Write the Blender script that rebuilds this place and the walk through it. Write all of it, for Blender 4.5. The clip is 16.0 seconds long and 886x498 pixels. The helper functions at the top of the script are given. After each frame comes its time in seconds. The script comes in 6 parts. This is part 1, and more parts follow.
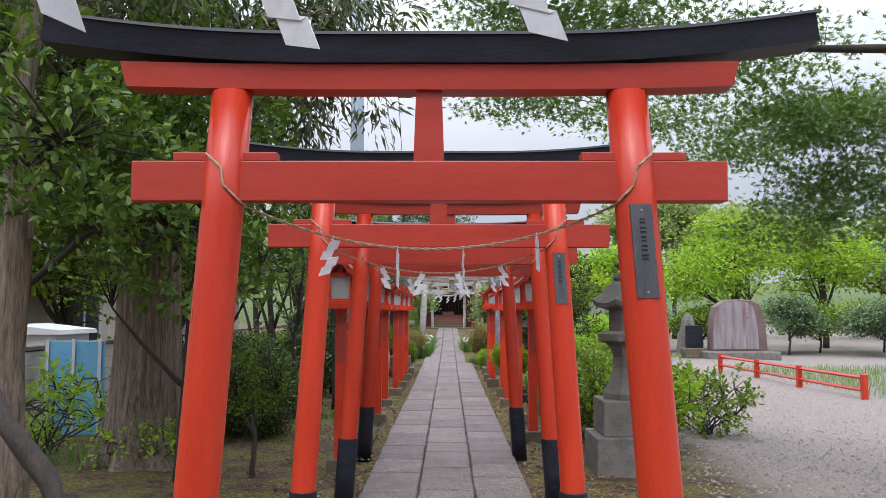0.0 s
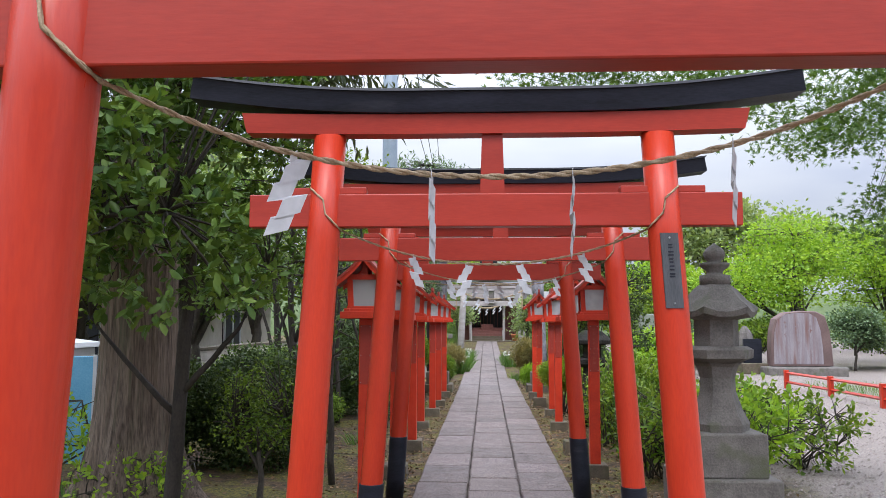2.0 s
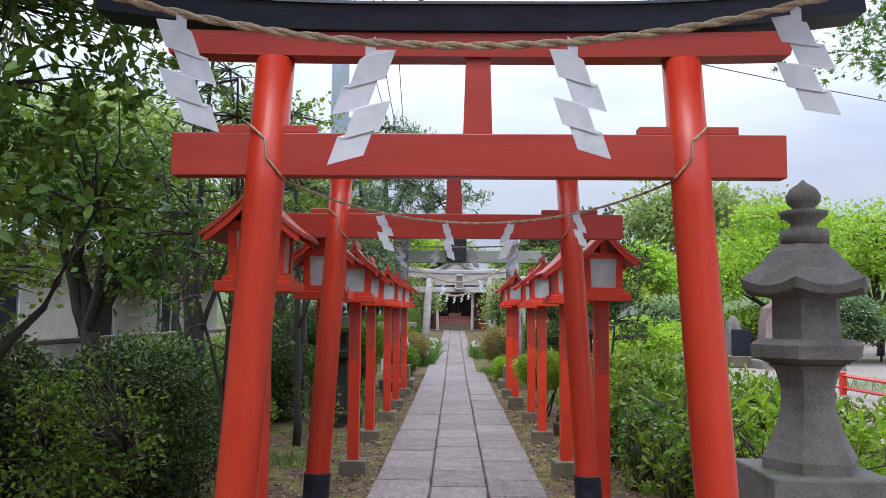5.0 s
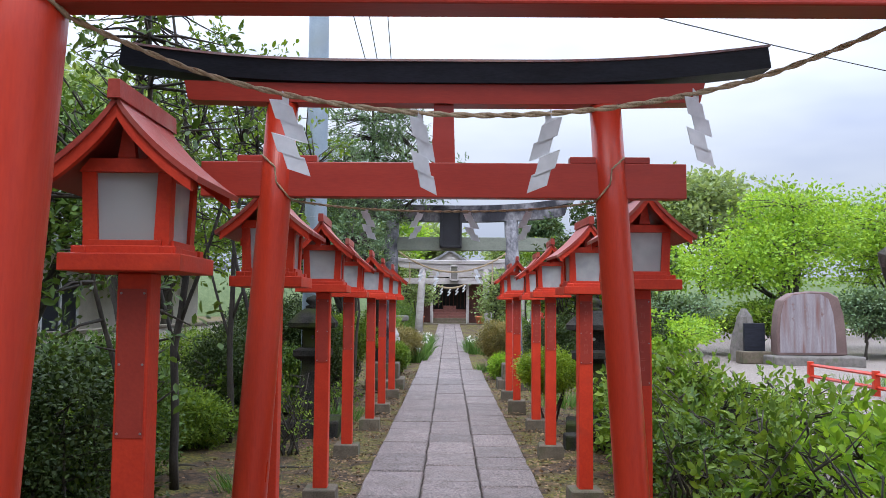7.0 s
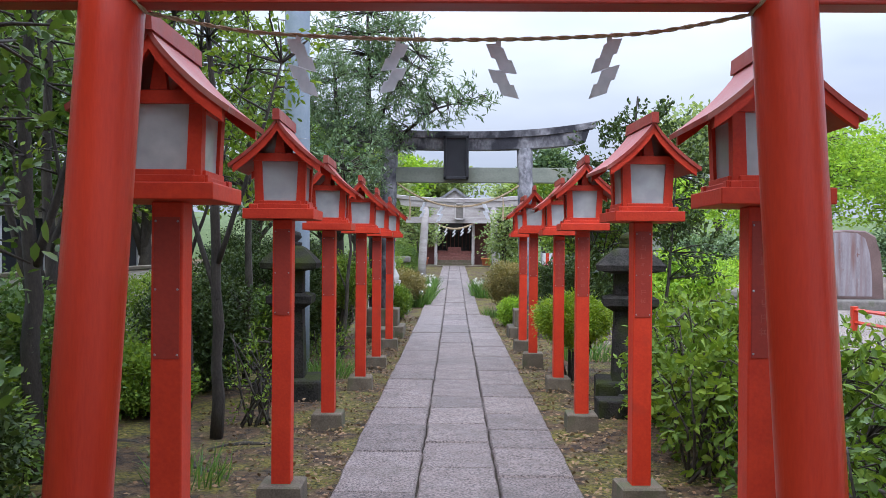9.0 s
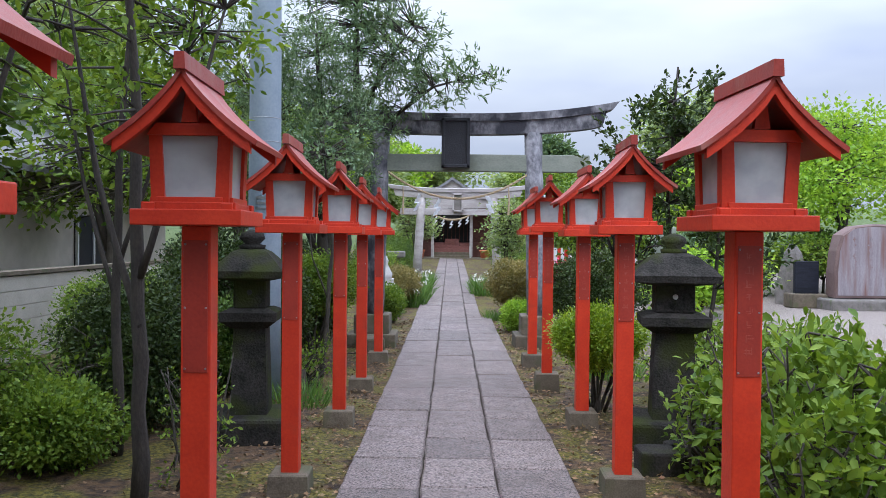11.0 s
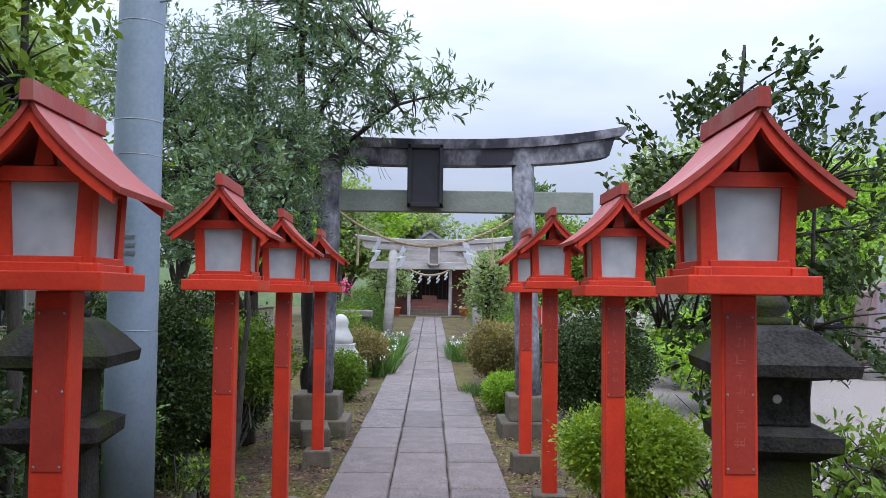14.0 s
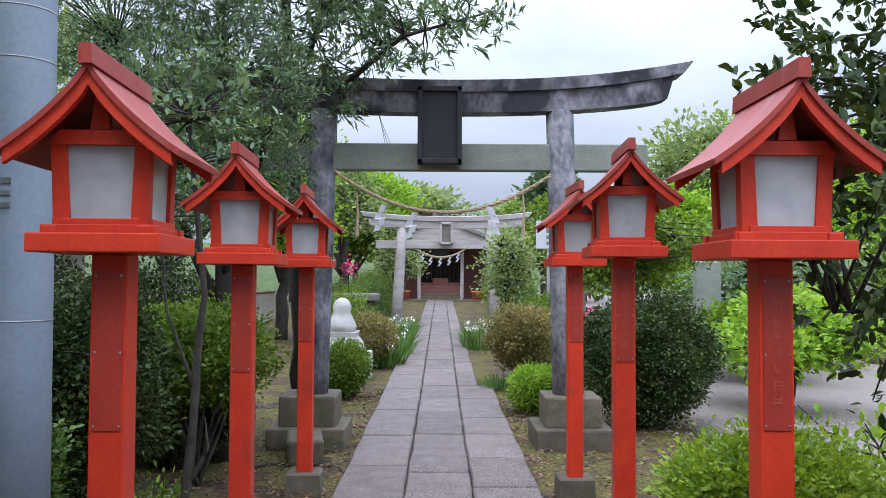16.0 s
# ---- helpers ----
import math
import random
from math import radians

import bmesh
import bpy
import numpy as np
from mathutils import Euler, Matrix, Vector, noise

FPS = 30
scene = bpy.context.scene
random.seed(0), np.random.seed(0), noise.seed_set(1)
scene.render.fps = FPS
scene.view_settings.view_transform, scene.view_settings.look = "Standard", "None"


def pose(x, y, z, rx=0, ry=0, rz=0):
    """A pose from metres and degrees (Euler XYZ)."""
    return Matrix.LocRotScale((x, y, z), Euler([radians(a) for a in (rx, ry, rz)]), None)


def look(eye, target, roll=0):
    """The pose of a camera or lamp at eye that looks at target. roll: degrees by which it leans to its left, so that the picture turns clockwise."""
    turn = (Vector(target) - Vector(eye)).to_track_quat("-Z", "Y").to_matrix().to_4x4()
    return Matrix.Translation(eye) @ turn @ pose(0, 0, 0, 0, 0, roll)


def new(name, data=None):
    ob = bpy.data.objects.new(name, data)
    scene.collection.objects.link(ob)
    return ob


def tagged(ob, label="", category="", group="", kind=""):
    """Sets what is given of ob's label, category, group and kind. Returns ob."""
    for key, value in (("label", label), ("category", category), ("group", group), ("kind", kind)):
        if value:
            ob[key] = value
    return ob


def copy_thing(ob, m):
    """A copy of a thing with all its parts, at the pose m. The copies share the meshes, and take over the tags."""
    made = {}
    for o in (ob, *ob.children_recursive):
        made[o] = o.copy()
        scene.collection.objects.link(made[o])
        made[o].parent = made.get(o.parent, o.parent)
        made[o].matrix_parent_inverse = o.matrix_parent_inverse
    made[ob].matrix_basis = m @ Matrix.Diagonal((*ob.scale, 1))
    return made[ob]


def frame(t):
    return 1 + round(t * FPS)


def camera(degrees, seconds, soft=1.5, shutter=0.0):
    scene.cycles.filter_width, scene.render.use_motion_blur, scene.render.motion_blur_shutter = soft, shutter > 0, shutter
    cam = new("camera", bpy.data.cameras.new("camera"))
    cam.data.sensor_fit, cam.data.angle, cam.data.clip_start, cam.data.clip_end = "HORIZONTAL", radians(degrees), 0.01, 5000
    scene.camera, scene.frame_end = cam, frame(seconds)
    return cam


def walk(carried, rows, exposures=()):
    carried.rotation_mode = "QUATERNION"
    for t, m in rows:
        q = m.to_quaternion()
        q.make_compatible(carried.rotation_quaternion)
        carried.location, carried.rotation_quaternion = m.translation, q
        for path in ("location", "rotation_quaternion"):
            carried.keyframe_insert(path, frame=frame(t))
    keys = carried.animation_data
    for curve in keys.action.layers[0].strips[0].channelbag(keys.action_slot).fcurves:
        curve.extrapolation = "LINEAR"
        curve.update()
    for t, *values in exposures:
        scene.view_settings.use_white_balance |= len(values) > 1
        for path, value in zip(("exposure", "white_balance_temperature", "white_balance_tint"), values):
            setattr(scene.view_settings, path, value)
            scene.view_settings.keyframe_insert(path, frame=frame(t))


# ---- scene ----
cam = camera(56.0, 16.0, soft=0.85)
PATH = [
    (0, (0.023, 0.058, 1.616), (0.009, 2.052, 1.765), 0.10),
    (0.5, (0.016, 0.437, 1.609), (-0.008, 2.430, 1.778), 0.00),
    (1, (0.008, 0.844, 1.605), (-0.055, 2.835, 1.789), 0.10),
    (1.5, (-0.055, 1.248, 1.580), (-0.148, 3.237, 1.764), 0.10),
    (2, (-0.068, 1.622, 1.593), (-0.171, 3.612, 1.773), 0.10),
    (2.5, (-0.089, 2.076, 1.614), (-0.188, 4.066, 1.791), 0.10),
    (3, (-0.126, 2.519, 1.578), (-0.209, 4.509, 1.752), 0.20),
    (3.5, (-0.123, 2.915, 1.562), (-0.180, 4.906, 1.732), 0.20),
    (4, (-0.094, 3.385, 1.535), (-0.128, 5.378, 1.702), 0.20),
    (4.2, (-0.084, 3.568, 1.525), (-0.115, 5.561, 1.689), 0.30),
    (6.3, (-0.023, 5.346, 1.554), (-0.046, 7.340, 1.702), 0.61),
    (6.5, (-0.033, 5.500, 1.542), (-0.045, 7.494, 1.689), 0.53),
    (7, (-0.024, 5.897, 1.533), (-0.040, 7.892, 1.671), 0.46),
    (7.5, (-0.040, 6.305, 1.542), (-0.060, 8.302, 1.660), 0.49),
    (8, (-0.040, 6.745, 1.532), (-0.058, 8.743, 1.617), 0.43),
    (8.5, (-0.026, 7.218, 1.511), (-0.051, 9.217, 1.563), 0.37),
    (9, (-0.035, 7.718, 1.475), (-0.061, 9.718, 1.475), 0.41),
    (9.2, (-0.012, 7.908, 1.471), (-0.042, 9.908, 1.445), 0.51),
    (11.3, (-0.077, 9.647, 1.609), (-0.094, 11.646, 1.584), 0.58),
    (11.5, (-0.078, 9.809, 1.608), (-0.096, 11.808, 1.612), 0.58),
    (12, (-0.056, 10.198, 1.612), (-0.070, 12.197, 1.681), 0.65),
    (12.5, (0.021, 10.656, 1.630), (0.018, 12.654, 1.728), 0.52),
    (13, (0.051, 11.141, 1.605), (0.063, 13.138, 1.714), 0.64),
    (13.5, (0.060, 11.614, 1.604), (0.085, 13.610, 1.718), 0.87),
    (14, (0.083, 12.115, 1.627), (0.110, 14.112, 1.737), 0.69),
    (14.5, (0.040, 12.626, 1.587), (0.058, 14.624, 1.687), 0.67),
    (15, (0.036, 13.085, 1.579), (0.050, 15.084, 1.663), 0.54),
    (15.5, (0.069, 13.539, 1.578), (0.074, 15.537, 1.657), 0.32),
    (16, (0.012, 14.020, 1.561), (0.017, 16.019, 1.633), 0.29),
]
walk(cam, [(t, look(eye, target, roll)) for t, eye, target, roll in PATH],
     exposures=((0.0, 0.46, 6500, 10), (1.0, 0.46, 6450, 10), (2.0, 0.60, 6350, 10), (2.5, 0.66, 6300, 10), (4.0, 0.52, 6200, 10), (6.5, 0.62, 6100, 10), (7.0, 0.58, 6100, 10), (7.5, 0.36, 6100, 10), (8.0, 0.50, 6000, 10), (8.5, 0.60, 6000, 10), (9.0, 0.64, 5950, 10), (11.5, 0.50, 5900, 10), (12.5, 0.44, 5850, 10), (14.0, 0.42, 5850, 10), (15.0, 0.52, 5900, 10), (16.0, 0.52, 5900, 10)))

# ---- world, sun ----
world = bpy.data.worlds.new("world")
scene.world = world
world.use_nodes = True
wt = world.node_tree
wt.nodes.clear()
w_out = wt.nodes.new("ShaderNodeOutputWorld")
w_bg = wt.nodes.new("ShaderNodeBackground")
w_sky = wt.nodes.new("ShaderNodeTexSky")
w_sky.sky_type, w_sky.sun_disc = "NISHITA", False
w_sky.sun_elevation, w_sky.sun_rotation = radians(55), radians(200)
w_sky.air_density, w_sky.dust_density = 1.0, 3.0
w_dim = wt.nodes.new("ShaderNodeVectorMath")
w_dim.operation = "SCALE"
w_dim.inputs["Scale"].default_value = 0.09
w_tc = wt.nodes.new("ShaderNodeTexCoord")
w_sep = wt.nodes.new("ShaderNodeSeparateXYZ")
w_lift = wt.nodes.new("ShaderNodeMapRange")
w_lift.interpolation_type = "SMOOTHSTEP"
w_lift.inputs["From Min"].default_value, w_lift.inputs["From Max"].default_value = 0.05, 0.95
w_lift.inputs["To Min"].default_value, w_lift.inputs["To Max"].default_value = 0.54, 3.1
w_map = wt.nodes.new("ShaderNodeMapping")
w_map.inputs["Scale"].default_value = (1.4, 1.4, 5.0)
w_noise = wt.nodes.new("ShaderNodeTexNoise")
w_noise.inputs["Scale"].default_value, w_noise.inputs["Detail"].default_value = 1.6, 4.0
w_ramp = wt.nodes.new("ShaderNodeValToRGB")
w_ramp.color_ramp.elements[0].position, w_ramp.color_ramp.elements[0].color = 0.32, (0.57, 0.63, 0.83, 1)
w_ramp.color_ramp.elements[1].position, w_ramp.color_ramp.elements[1].color = 0.62, (0.86, 0.90, 1.0, 1)
w_cloud = wt.nodes.new("ShaderNodeVectorMath")
w_cloud.operation = "SCALE"
w_mix = wt.nodes.new("ShaderNodeMix")
w_mix.data_type = "RGBA"
w_mix.inputs["Factor"].default_value = 0.90
wt.links.new(w_tc.outputs["Generated"], w_sep.inputs[0])
wt.links.new(w_sep.outputs["Z"], w_lift.inputs["Value"])
wt.links.new(w_tc.outputs["Generated"], w_map.inputs["Vector"])
wt.links.new(w_map.outputs[0], w_noise.inputs["Vector"])
wt.links.new(w_noise.outputs["Fac"], w_ramp.inputs[0])
wt.links.new(w_ramp.outputs[0], w_cloud.inputs[0])
wt.links.new(w_lift.outputs[0], w_cloud.inputs["Scale"])
wt.links.new(w_sky.outputs[0], w_dim.inputs[0])
wt.links.new(w_dim.outputs[0], w_mix.inputs["A"])
wt.links.new(w_cloud.outputs[0], w_mix.inputs["B"])
wt.links.new(w_mix.outputs["Result"], w_bg.inputs["Color"])
w_bg.inputs["Strength"].default_value = 1.0
wt.links.new(w_bg.outputs[0], w_out.inputs[0])

sun = new("sun", bpy.data.lights.new("sun", "SUN"))
sun.data.energy, sun.data.angle, sun.data.color = 1.0, radians(25), (1.0, 0.96, 0.9)
sun.matrix_world = look((0, 0, 30), (3.5, 20, 0))


# ---- materials ----
def mat(name, c1, c2, scale=6.0, rough=0.6, bump=0.2, fine=60.0, stretch=(1, 1, 1), c3=None, c3_at=0.62, metallic=0.0,
        island=0.0, translucent=0.0, per_object=0.0, world_space=False, coat=0.0, rough_var=0.1, spec=0.5):
    """A procedural surface: two colours mixed by coarse and fine noise, a third in stains, relief by the fine noise."""
    m = bpy.data.materials.new(name)
    m.use_nodes = True
    nt = m.node_tree
    b = nt.nodes["Principled BSDF"]
    tc = nt.nodes.new("ShaderNodeTexCoord")
    mp = nt.nodes.new("ShaderNodeMapping")
    mp.inputs["Scale"].default_value = stretch
    if world_space:
        geo0 = nt.nodes.new("ShaderNodeNewGeometry")
        nt.links.new(geo0.outputs["Position"], mp.inputs["Vector"])
    else:
        oi = nt.nodes.new("ShaderNodeObjectInfo")
        off = nt.nodes.new("ShaderNodeVectorMath")
        off.operation = "MULTIPLY_ADD"
        nt.links.new(oi.outputs["Random"], off.inputs[0])
        off.inputs[1].default_value = (37.0, 53.0, 29.0)
        nt.links.new(tc.outputs["Object"], off.inputs[2])
        nt.links.new(off.outputs[0], mp.inputs["Vector"])
    n1 = nt.nodes.new("ShaderNodeTexNoise")
    n1.inputs["Scale"].default_value, n1.inputs["Detail"].default_value = scale, 6.0
    n2 = nt.nodes.new("ShaderNodeTexNoise")
    n2.inputs["Scale"].default_value, n2.inputs["Detail"].default_value = fine, 4.0
    for n in (n1, n2):
        nt.links.new(mp.outputs[0], n.inputs["Vector"])
    avg = nt.nodes.new("ShaderNodeMath")
    avg.operation = "MULTIPLY_ADD"
    nt.links.new(n2.outputs["Fac"], avg.inputs[0])
    avg.inputs[1].default_value = 0.45
    half = nt.nodes.new("ShaderNodeMath")
    half.operation = "MULTIPLY"
    half.inputs[1].default_value = 0.55
    nt.links.new(n1.outputs["Fac"], half.inputs[0])
    nt.links.new(half.outputs[0], avg.inputs[2])
    mr = nt.nodes.new("ShaderNodeMapRange")
    mr.inputs["From Min"].default_value, mr.inputs["From Max"].default_value = 0.36, 0.64
    nt.links.new(avg.outputs[0], mr.inputs["Value"])
    mix = nt.nodes.new("ShaderNodeMix")
    mix.data_type = "RGBA"
    mix.inputs["A"].default_value, mix.inputs["B"].default_value = (*c1, 1), (*c2, 1)
    nt.links.new(mr.outputs[0], mix.inputs["Factor"])
    colour = mix.outputs["Result"]
    if c3 is not None:
        n3 = nt.nodes.new("ShaderNodeTexNoise")
        n3.inputs["Scale"].default_value, n3.inputs["Detail"].default_value = scale * 0.45, 8.0
        nt.links.new(mp.outputs[0], n3.inputs["Vector"])
        r3 = nt.nodes.new("ShaderNodeMapRange")
        r3.inputs["From Min"].default_value, r3.inputs["From Max"].default_value = c3_at - 0.06, c3_at + 0.08
        nt.links.new(n3.outputs["Fac"], r3.inputs["Value"])
        mix3 = nt.nodes.new("ShaderNodeMix")
        mix3.data_type = "RGBA"
        nt.links.new(colour, mix3.inputs["A"])
        mix3.inputs["B"].default_value = (*c3, 1)
        nt.links.new(r3.outputs[0], mix3.inputs["Factor"])
        colour = mix3.outputs["Result"]
    if island or per_object:
        hsv = nt.nodes.new("ShaderNodeHueSaturation")
        if island:
            geo = nt.nodes.new("ShaderNodeNewGeometry")
            rnd = geo.outputs["Random Per Island"]
        else:
            oi2 = nt.nodes.new("ShaderNodeObjectInfo")
            rnd = oi2.outputs["Random"]
        amount = island or per_object
        v = nt.nodes.new("ShaderNodeMapRange")
        v.inputs["To Min"].default_value, v.inputs["To Max"].default_value = 1 - amount, 1 + amount
        nt.links.new(rnd, v.inputs["Value"])
        nt.links.new(v.outputs[0], hsv.inputs["Value"])
        if island:
            hue = nt.nodes.new("ShaderNodeMapRange")
            hue.inputs["To Min"].default_value, hue.inputs["To Max"].default_value = 0.515, 0.485
            nt.links.new(rnd, hue.inputs["Value"])
            nt.links.new(hue.outputs[0], hsv.inputs["Hue"])
        nt.links.new(colour, hsv.inputs["Color"])
        colour = hsv.outputs["Color"]
    nt.links.new(colour, b.inputs["Base Color"])
    rr = nt.nodes.new("ShaderNodeMapRange")
    rr.inputs["To Min"].default_value, rr.inputs["To Max"].default_value = max(0.05, rough - rough_var), min(1, rough + rough_var)
    nt.links.new(n1.outputs["Fac"], rr.inputs["Value"])
    nt.links.new(rr.outputs[0], b.inputs["Roughness"])
    b.inputs["Metallic"].default_value = metallic
    b.inputs["Specular IOR Level"].default_value = spec
    b.inputs["Coat Weight"].default_value = coat
    b.inputs["Coat Roughness"].default_value = 0.2
    if bump:
        bp = nt.nodes.new("ShaderNodeBump")
        bp.inputs["Strength"].default_value, bp.inputs["Distance"].default_value = bump, 0.02
        nt.links.new(avg.outputs[0], bp.inputs["Height"])
        nt.links.new(bp.outputs[0], b.inputs["Normal"])
    if translucent:
        tr = nt.nodes.new("ShaderNodeBsdfTranslucent")
        warm = nt.nodes.new("ShaderNodeMix")
        warm.data_type, warm.blend_type = "RGBA", "MULTIPLY"
        warm.inputs["Factor"].default_value = 1.0
        nt.links.new(colour, warm.inputs["A"])
        warm.inputs["B"].default_value = (1.6, 1.5, 0.7, 1)
        nt.links.new(warm.outputs["Result"], tr.inputs["Color"])
        ms = nt.nodes.new("ShaderNodeMixShader")
        ms.inputs[0].default_value = translucent
        out = nt.nodes["Material Output"]
        nt.links.new(b.outputs[0], ms.inputs[1])
        nt.links.new(tr.outputs[0], ms.inputs[2])
        nt.links.new(ms.outputs[0], out.inputs["Surface"])
    return m


M_RED = mat("vermilion_paint", (0.420, 0.028, 0.011), (0.515, 0.041, 0.014), 3, 0.32, 0.10, 40, (4, 4, 0.6), c3=(0.42, 0.03, 0.014), c3_at=0.66, per_object=0.06, spec=0.4)
# the vermilion again for the beams, with their shade put into a darker crimson
M_REDSHADED = mat("shaded_vermilion", (0.290, 0.024, 0.013), (0.372, 0.034, 0.018), 3, 0.38, 0.03, 40, (0.6, 4, 4), c3=(0.36, 0.034, 0.022), c3_at=0.64, per_object=0.06, spec=0.4)
M_REDLAMP = mat("lantern_red_paint", (0.460, 0.028, 0.010), (0.570, 0.042, 0.012), 8, 0.5, 0.12, 70, c3=(0.36, 0.036, 0.018), c3_at=0.66, per_object=0.08, spec=0.35)
# c3: greyish-pink patches that paint the sky's sheen onto the roof red
M_REDROOF = mat("sheened_red_roof_paint", (0.27, 0.034, 0.024), (0.37, 0.058, 0.042), 5, 0.46, 0.12, 60, (1, 2.5, 1), c3=(0.33, 0.12, 0.095), c3_at=0.60, per_object=0.1, spec=0.35)
M_REDPLATE = mat("dark_red_plate", (0.27, 0.022, 0.012), (0.35, 0.032, 0.016), 8, 0.5, 0.1, 70)
M_PALEINK = mat("faded_lettering", (0.33, 0.055, 0.036), (0.40, 0.085, 0.058), 20, 0.6, 0.0)
M_BLACK = mat("black_lacquer", (0.008, 0.009, 0.014), (0.020, 0.022, 0.034), 4, 0.46, 0.08, 40, (0.8, 4, 4), c3=(0.045, 0.046, 0.056), c3_at=0.70, spec=0.25)
M_CAP = mat("worn_roof_cap", (0.05, 0.022, 0.025), (0.15, 0.030, 0.028), 5, 0.5, 0.15, 40, c3=(0.35, 0.13, 0.06), c3_at=0.68)
M_BOARD = mat("grey_wooden_board", (0.040, 0.044, 0.050), (0.075, 0.080, 0.088), 6, 0.6, 0.2, 60, (4, 4, 0.6))
M_GLASS = mat("frosted_pane", (0.34, 0.36, 0.38), (0.47, 0.49, 0.50), 3, 0.16, 0.0, 12, c3=(0.33, 0.33, 0.33), c3_at=0.56)
M_PAPER = mat("white_paper", (0.50, 0.52, 0.55), (0.64, 0.65, 0.68), 8, 0.8, 0.05)
M_ROPE = mat("straw_rope", (0.30, 0.22, 0.13), (0.48, 0.38, 0.25), 60, 0.85, 0.5, 200)
M_CONC = mat("concrete", (0.072, 0.056, 0.038), (0.150, 0.120, 0.084), 9, 0.85, 0.4, 90, c3=(0.08, 0.08, 0.04), c3_at=0.58, per_object=0.18)
M_BED = mat("path_bed", (0.035, 0.026, 0.018), (0.063, 0.048, 0.030), 10, 0.95, 0.4, 80)
M_STONE = mat("lantern_stone", (0.10, 0.09, 0.08), (0.20, 0.18, 0.165), 7, 0.85, 0.5, 70, c3=(0.09, 0.10, 0.05), c3_at=0.62)
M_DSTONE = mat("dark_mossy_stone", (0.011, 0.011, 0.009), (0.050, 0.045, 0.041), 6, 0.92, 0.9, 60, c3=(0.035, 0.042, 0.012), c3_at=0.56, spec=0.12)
M_TSTONE = mat("torii_stone", (0.085, 0.082, 0.095), (0.30, 0.295, 0.315), 6, 0.88, 0.9, 26, (1, 1, 0.7), c3=(0.035, 0.035, 0.045), c3_at=0.52)
M_TSTONE2 = mat("tie_beam_stone", (0.17, 0.19, 0.155), (0.25, 0.265, 0.22), 5, 0.85, 0.3, 60, (0.6, 1, 1), c3=(0.12, 0.13, 0.09), c3_at=0.6)
M_PLAQUE = mat("black_plaque", (0.010, 0.010, 0.014), (0.024, 0.024, 0.03), 6, 0.7, 0.4, 50)
M_WSTONE = mat("pale_stone", (0.34, 0.33, 0.31), (0.52, 0.50, 0.48), 8, 0.8, 0.3, 80, c3=(0.35, 0.36, 0.30), c3_at=0.64)
M_MONU = mat("monument_stone", (0.104, 0.062, 0.056), (0.171, 0.112, 0.101), 2.0, 0.75, 0.4, 40, c3=(0.10, 0.07, 0.06), c3_at=0.6)
M_MONUFACE = mat("monument_face", (0.178, 0.148, 0.161), (0.307, 0.276, 0.292), 2.2, 0.6, 0.2, 40, (5, 1, 0.35), c3=(0.17, 0.09, 0.08), c3_at=0.54)
M_BARK = mat("cedar_bark", (0.058, 0.041, 0.030), (0.270, 0.205, 0.158), 9, 0.95, 1.0, 30, (3.0, 3.0, 0.22), c3=(0.10, 0.10, 0.06), c3_at=0.64)
M_TWIG = mat("grey_brown_bark", (0.027, 0.022, 0.017), (0.078, 0.066, 0.051), 14, 0.9, 0.5, 90, (1, 1, 0.4))
M_DBARK = mat("dark_wet_bark", (0.018, 0.014, 0.011), (0.05, 0.04, 0.03), 14, 0.85, 0.5, 90, (1, 1, 0.4))
M_POLE = mat("pole_paint", (0.20, 0.255, 0.305), (0.265, 0.32, 0.37), 3, 0.5, 0.1, 40, c3=(0.22, 0.26, 0.28), c3_at=0.64)
M_STEEL = mat("galvanised_steel", (0.25, 0.26, 0.27), (0.4, 0.41, 0.42), 10, 0.4, 0.1, metallic=0.8)
M_WIRE = mat("black_cable", (0.015, 0.015, 0.016), (0.03, 0.03, 0.03), 10, 0.6, 0.0)
M_WALLP = mat("beige_render", (0.36, 0.33, 0.28), (0.48, 0.44, 0.38), 3, 0.9, 0.2, 60)
M_TILE = mat("grey_roof_tile", (0.13, 0.13, 0.14), (0.24, 0.24, 0.25), 6, 0.6, 0.3, 60)
M_BLUE = mat("blue_panel", (0.10, 0.32, 0.52), (0.16, 0.42, 0.60), 4, 0.6, 0.1)
M_WHITE = mat("white_panel", (0.504, 0.518, 0.533), (0.576, 0.583, 0.590), 5, 0.6, 0.1)
M_WOOD = mat("aged_brown_wood", (0.11, 0.035, 0.028), (0.20, 0.075, 0.06), 6, 0.7, 0.3, 60, (1, 1, 3))
M_DARK = mat("dark_timber", (0.012, 0.010, 0.011), (0.03, 0.026, 0.026), 6, 0.7, 0.2)
M_GTIMBER = mat("grey_timber", (0.300, 0.263, 0.256), (0.500, 0.463, 0.450), 4, 0.8, 0.3, 50, (0.5, 1, 2))
M_PINK = mat("pink_blossom", (0.62, 0.03, 0.14), (0.80, 0.07, 0.25), 10, 0.6, 0.0, island=0.2)
M_ORANGE = mat("orange_pot", (0.55, 0.14, 0.06), (0.65, 0.2, 0.09), 10, 0.6, 0.1)
M_FLOWER = mat("white_petals", (0.75, 0.75, 0.70), (0.85, 0.84, 0.8), 10, 0.6, 0.0)
LEAF = dict(scale=2.0, bump=0.0, fine=8)
M_LEAFD = mat("dark_evergreen_leaf", (0.057, 0.116, 0.023), (0.127, 0.204, 0.038), rough=0.42, spec=0.28, island=0.40, translucent=0.22, **LEAF)
M_LEAFM = mat("mid_green_leaf", (0.093, 0.162, 0.021), (0.167, 0.252, 0.031), rough=0.58, spec=0.28, island=0.38, translucent=0.30, **LEAF)
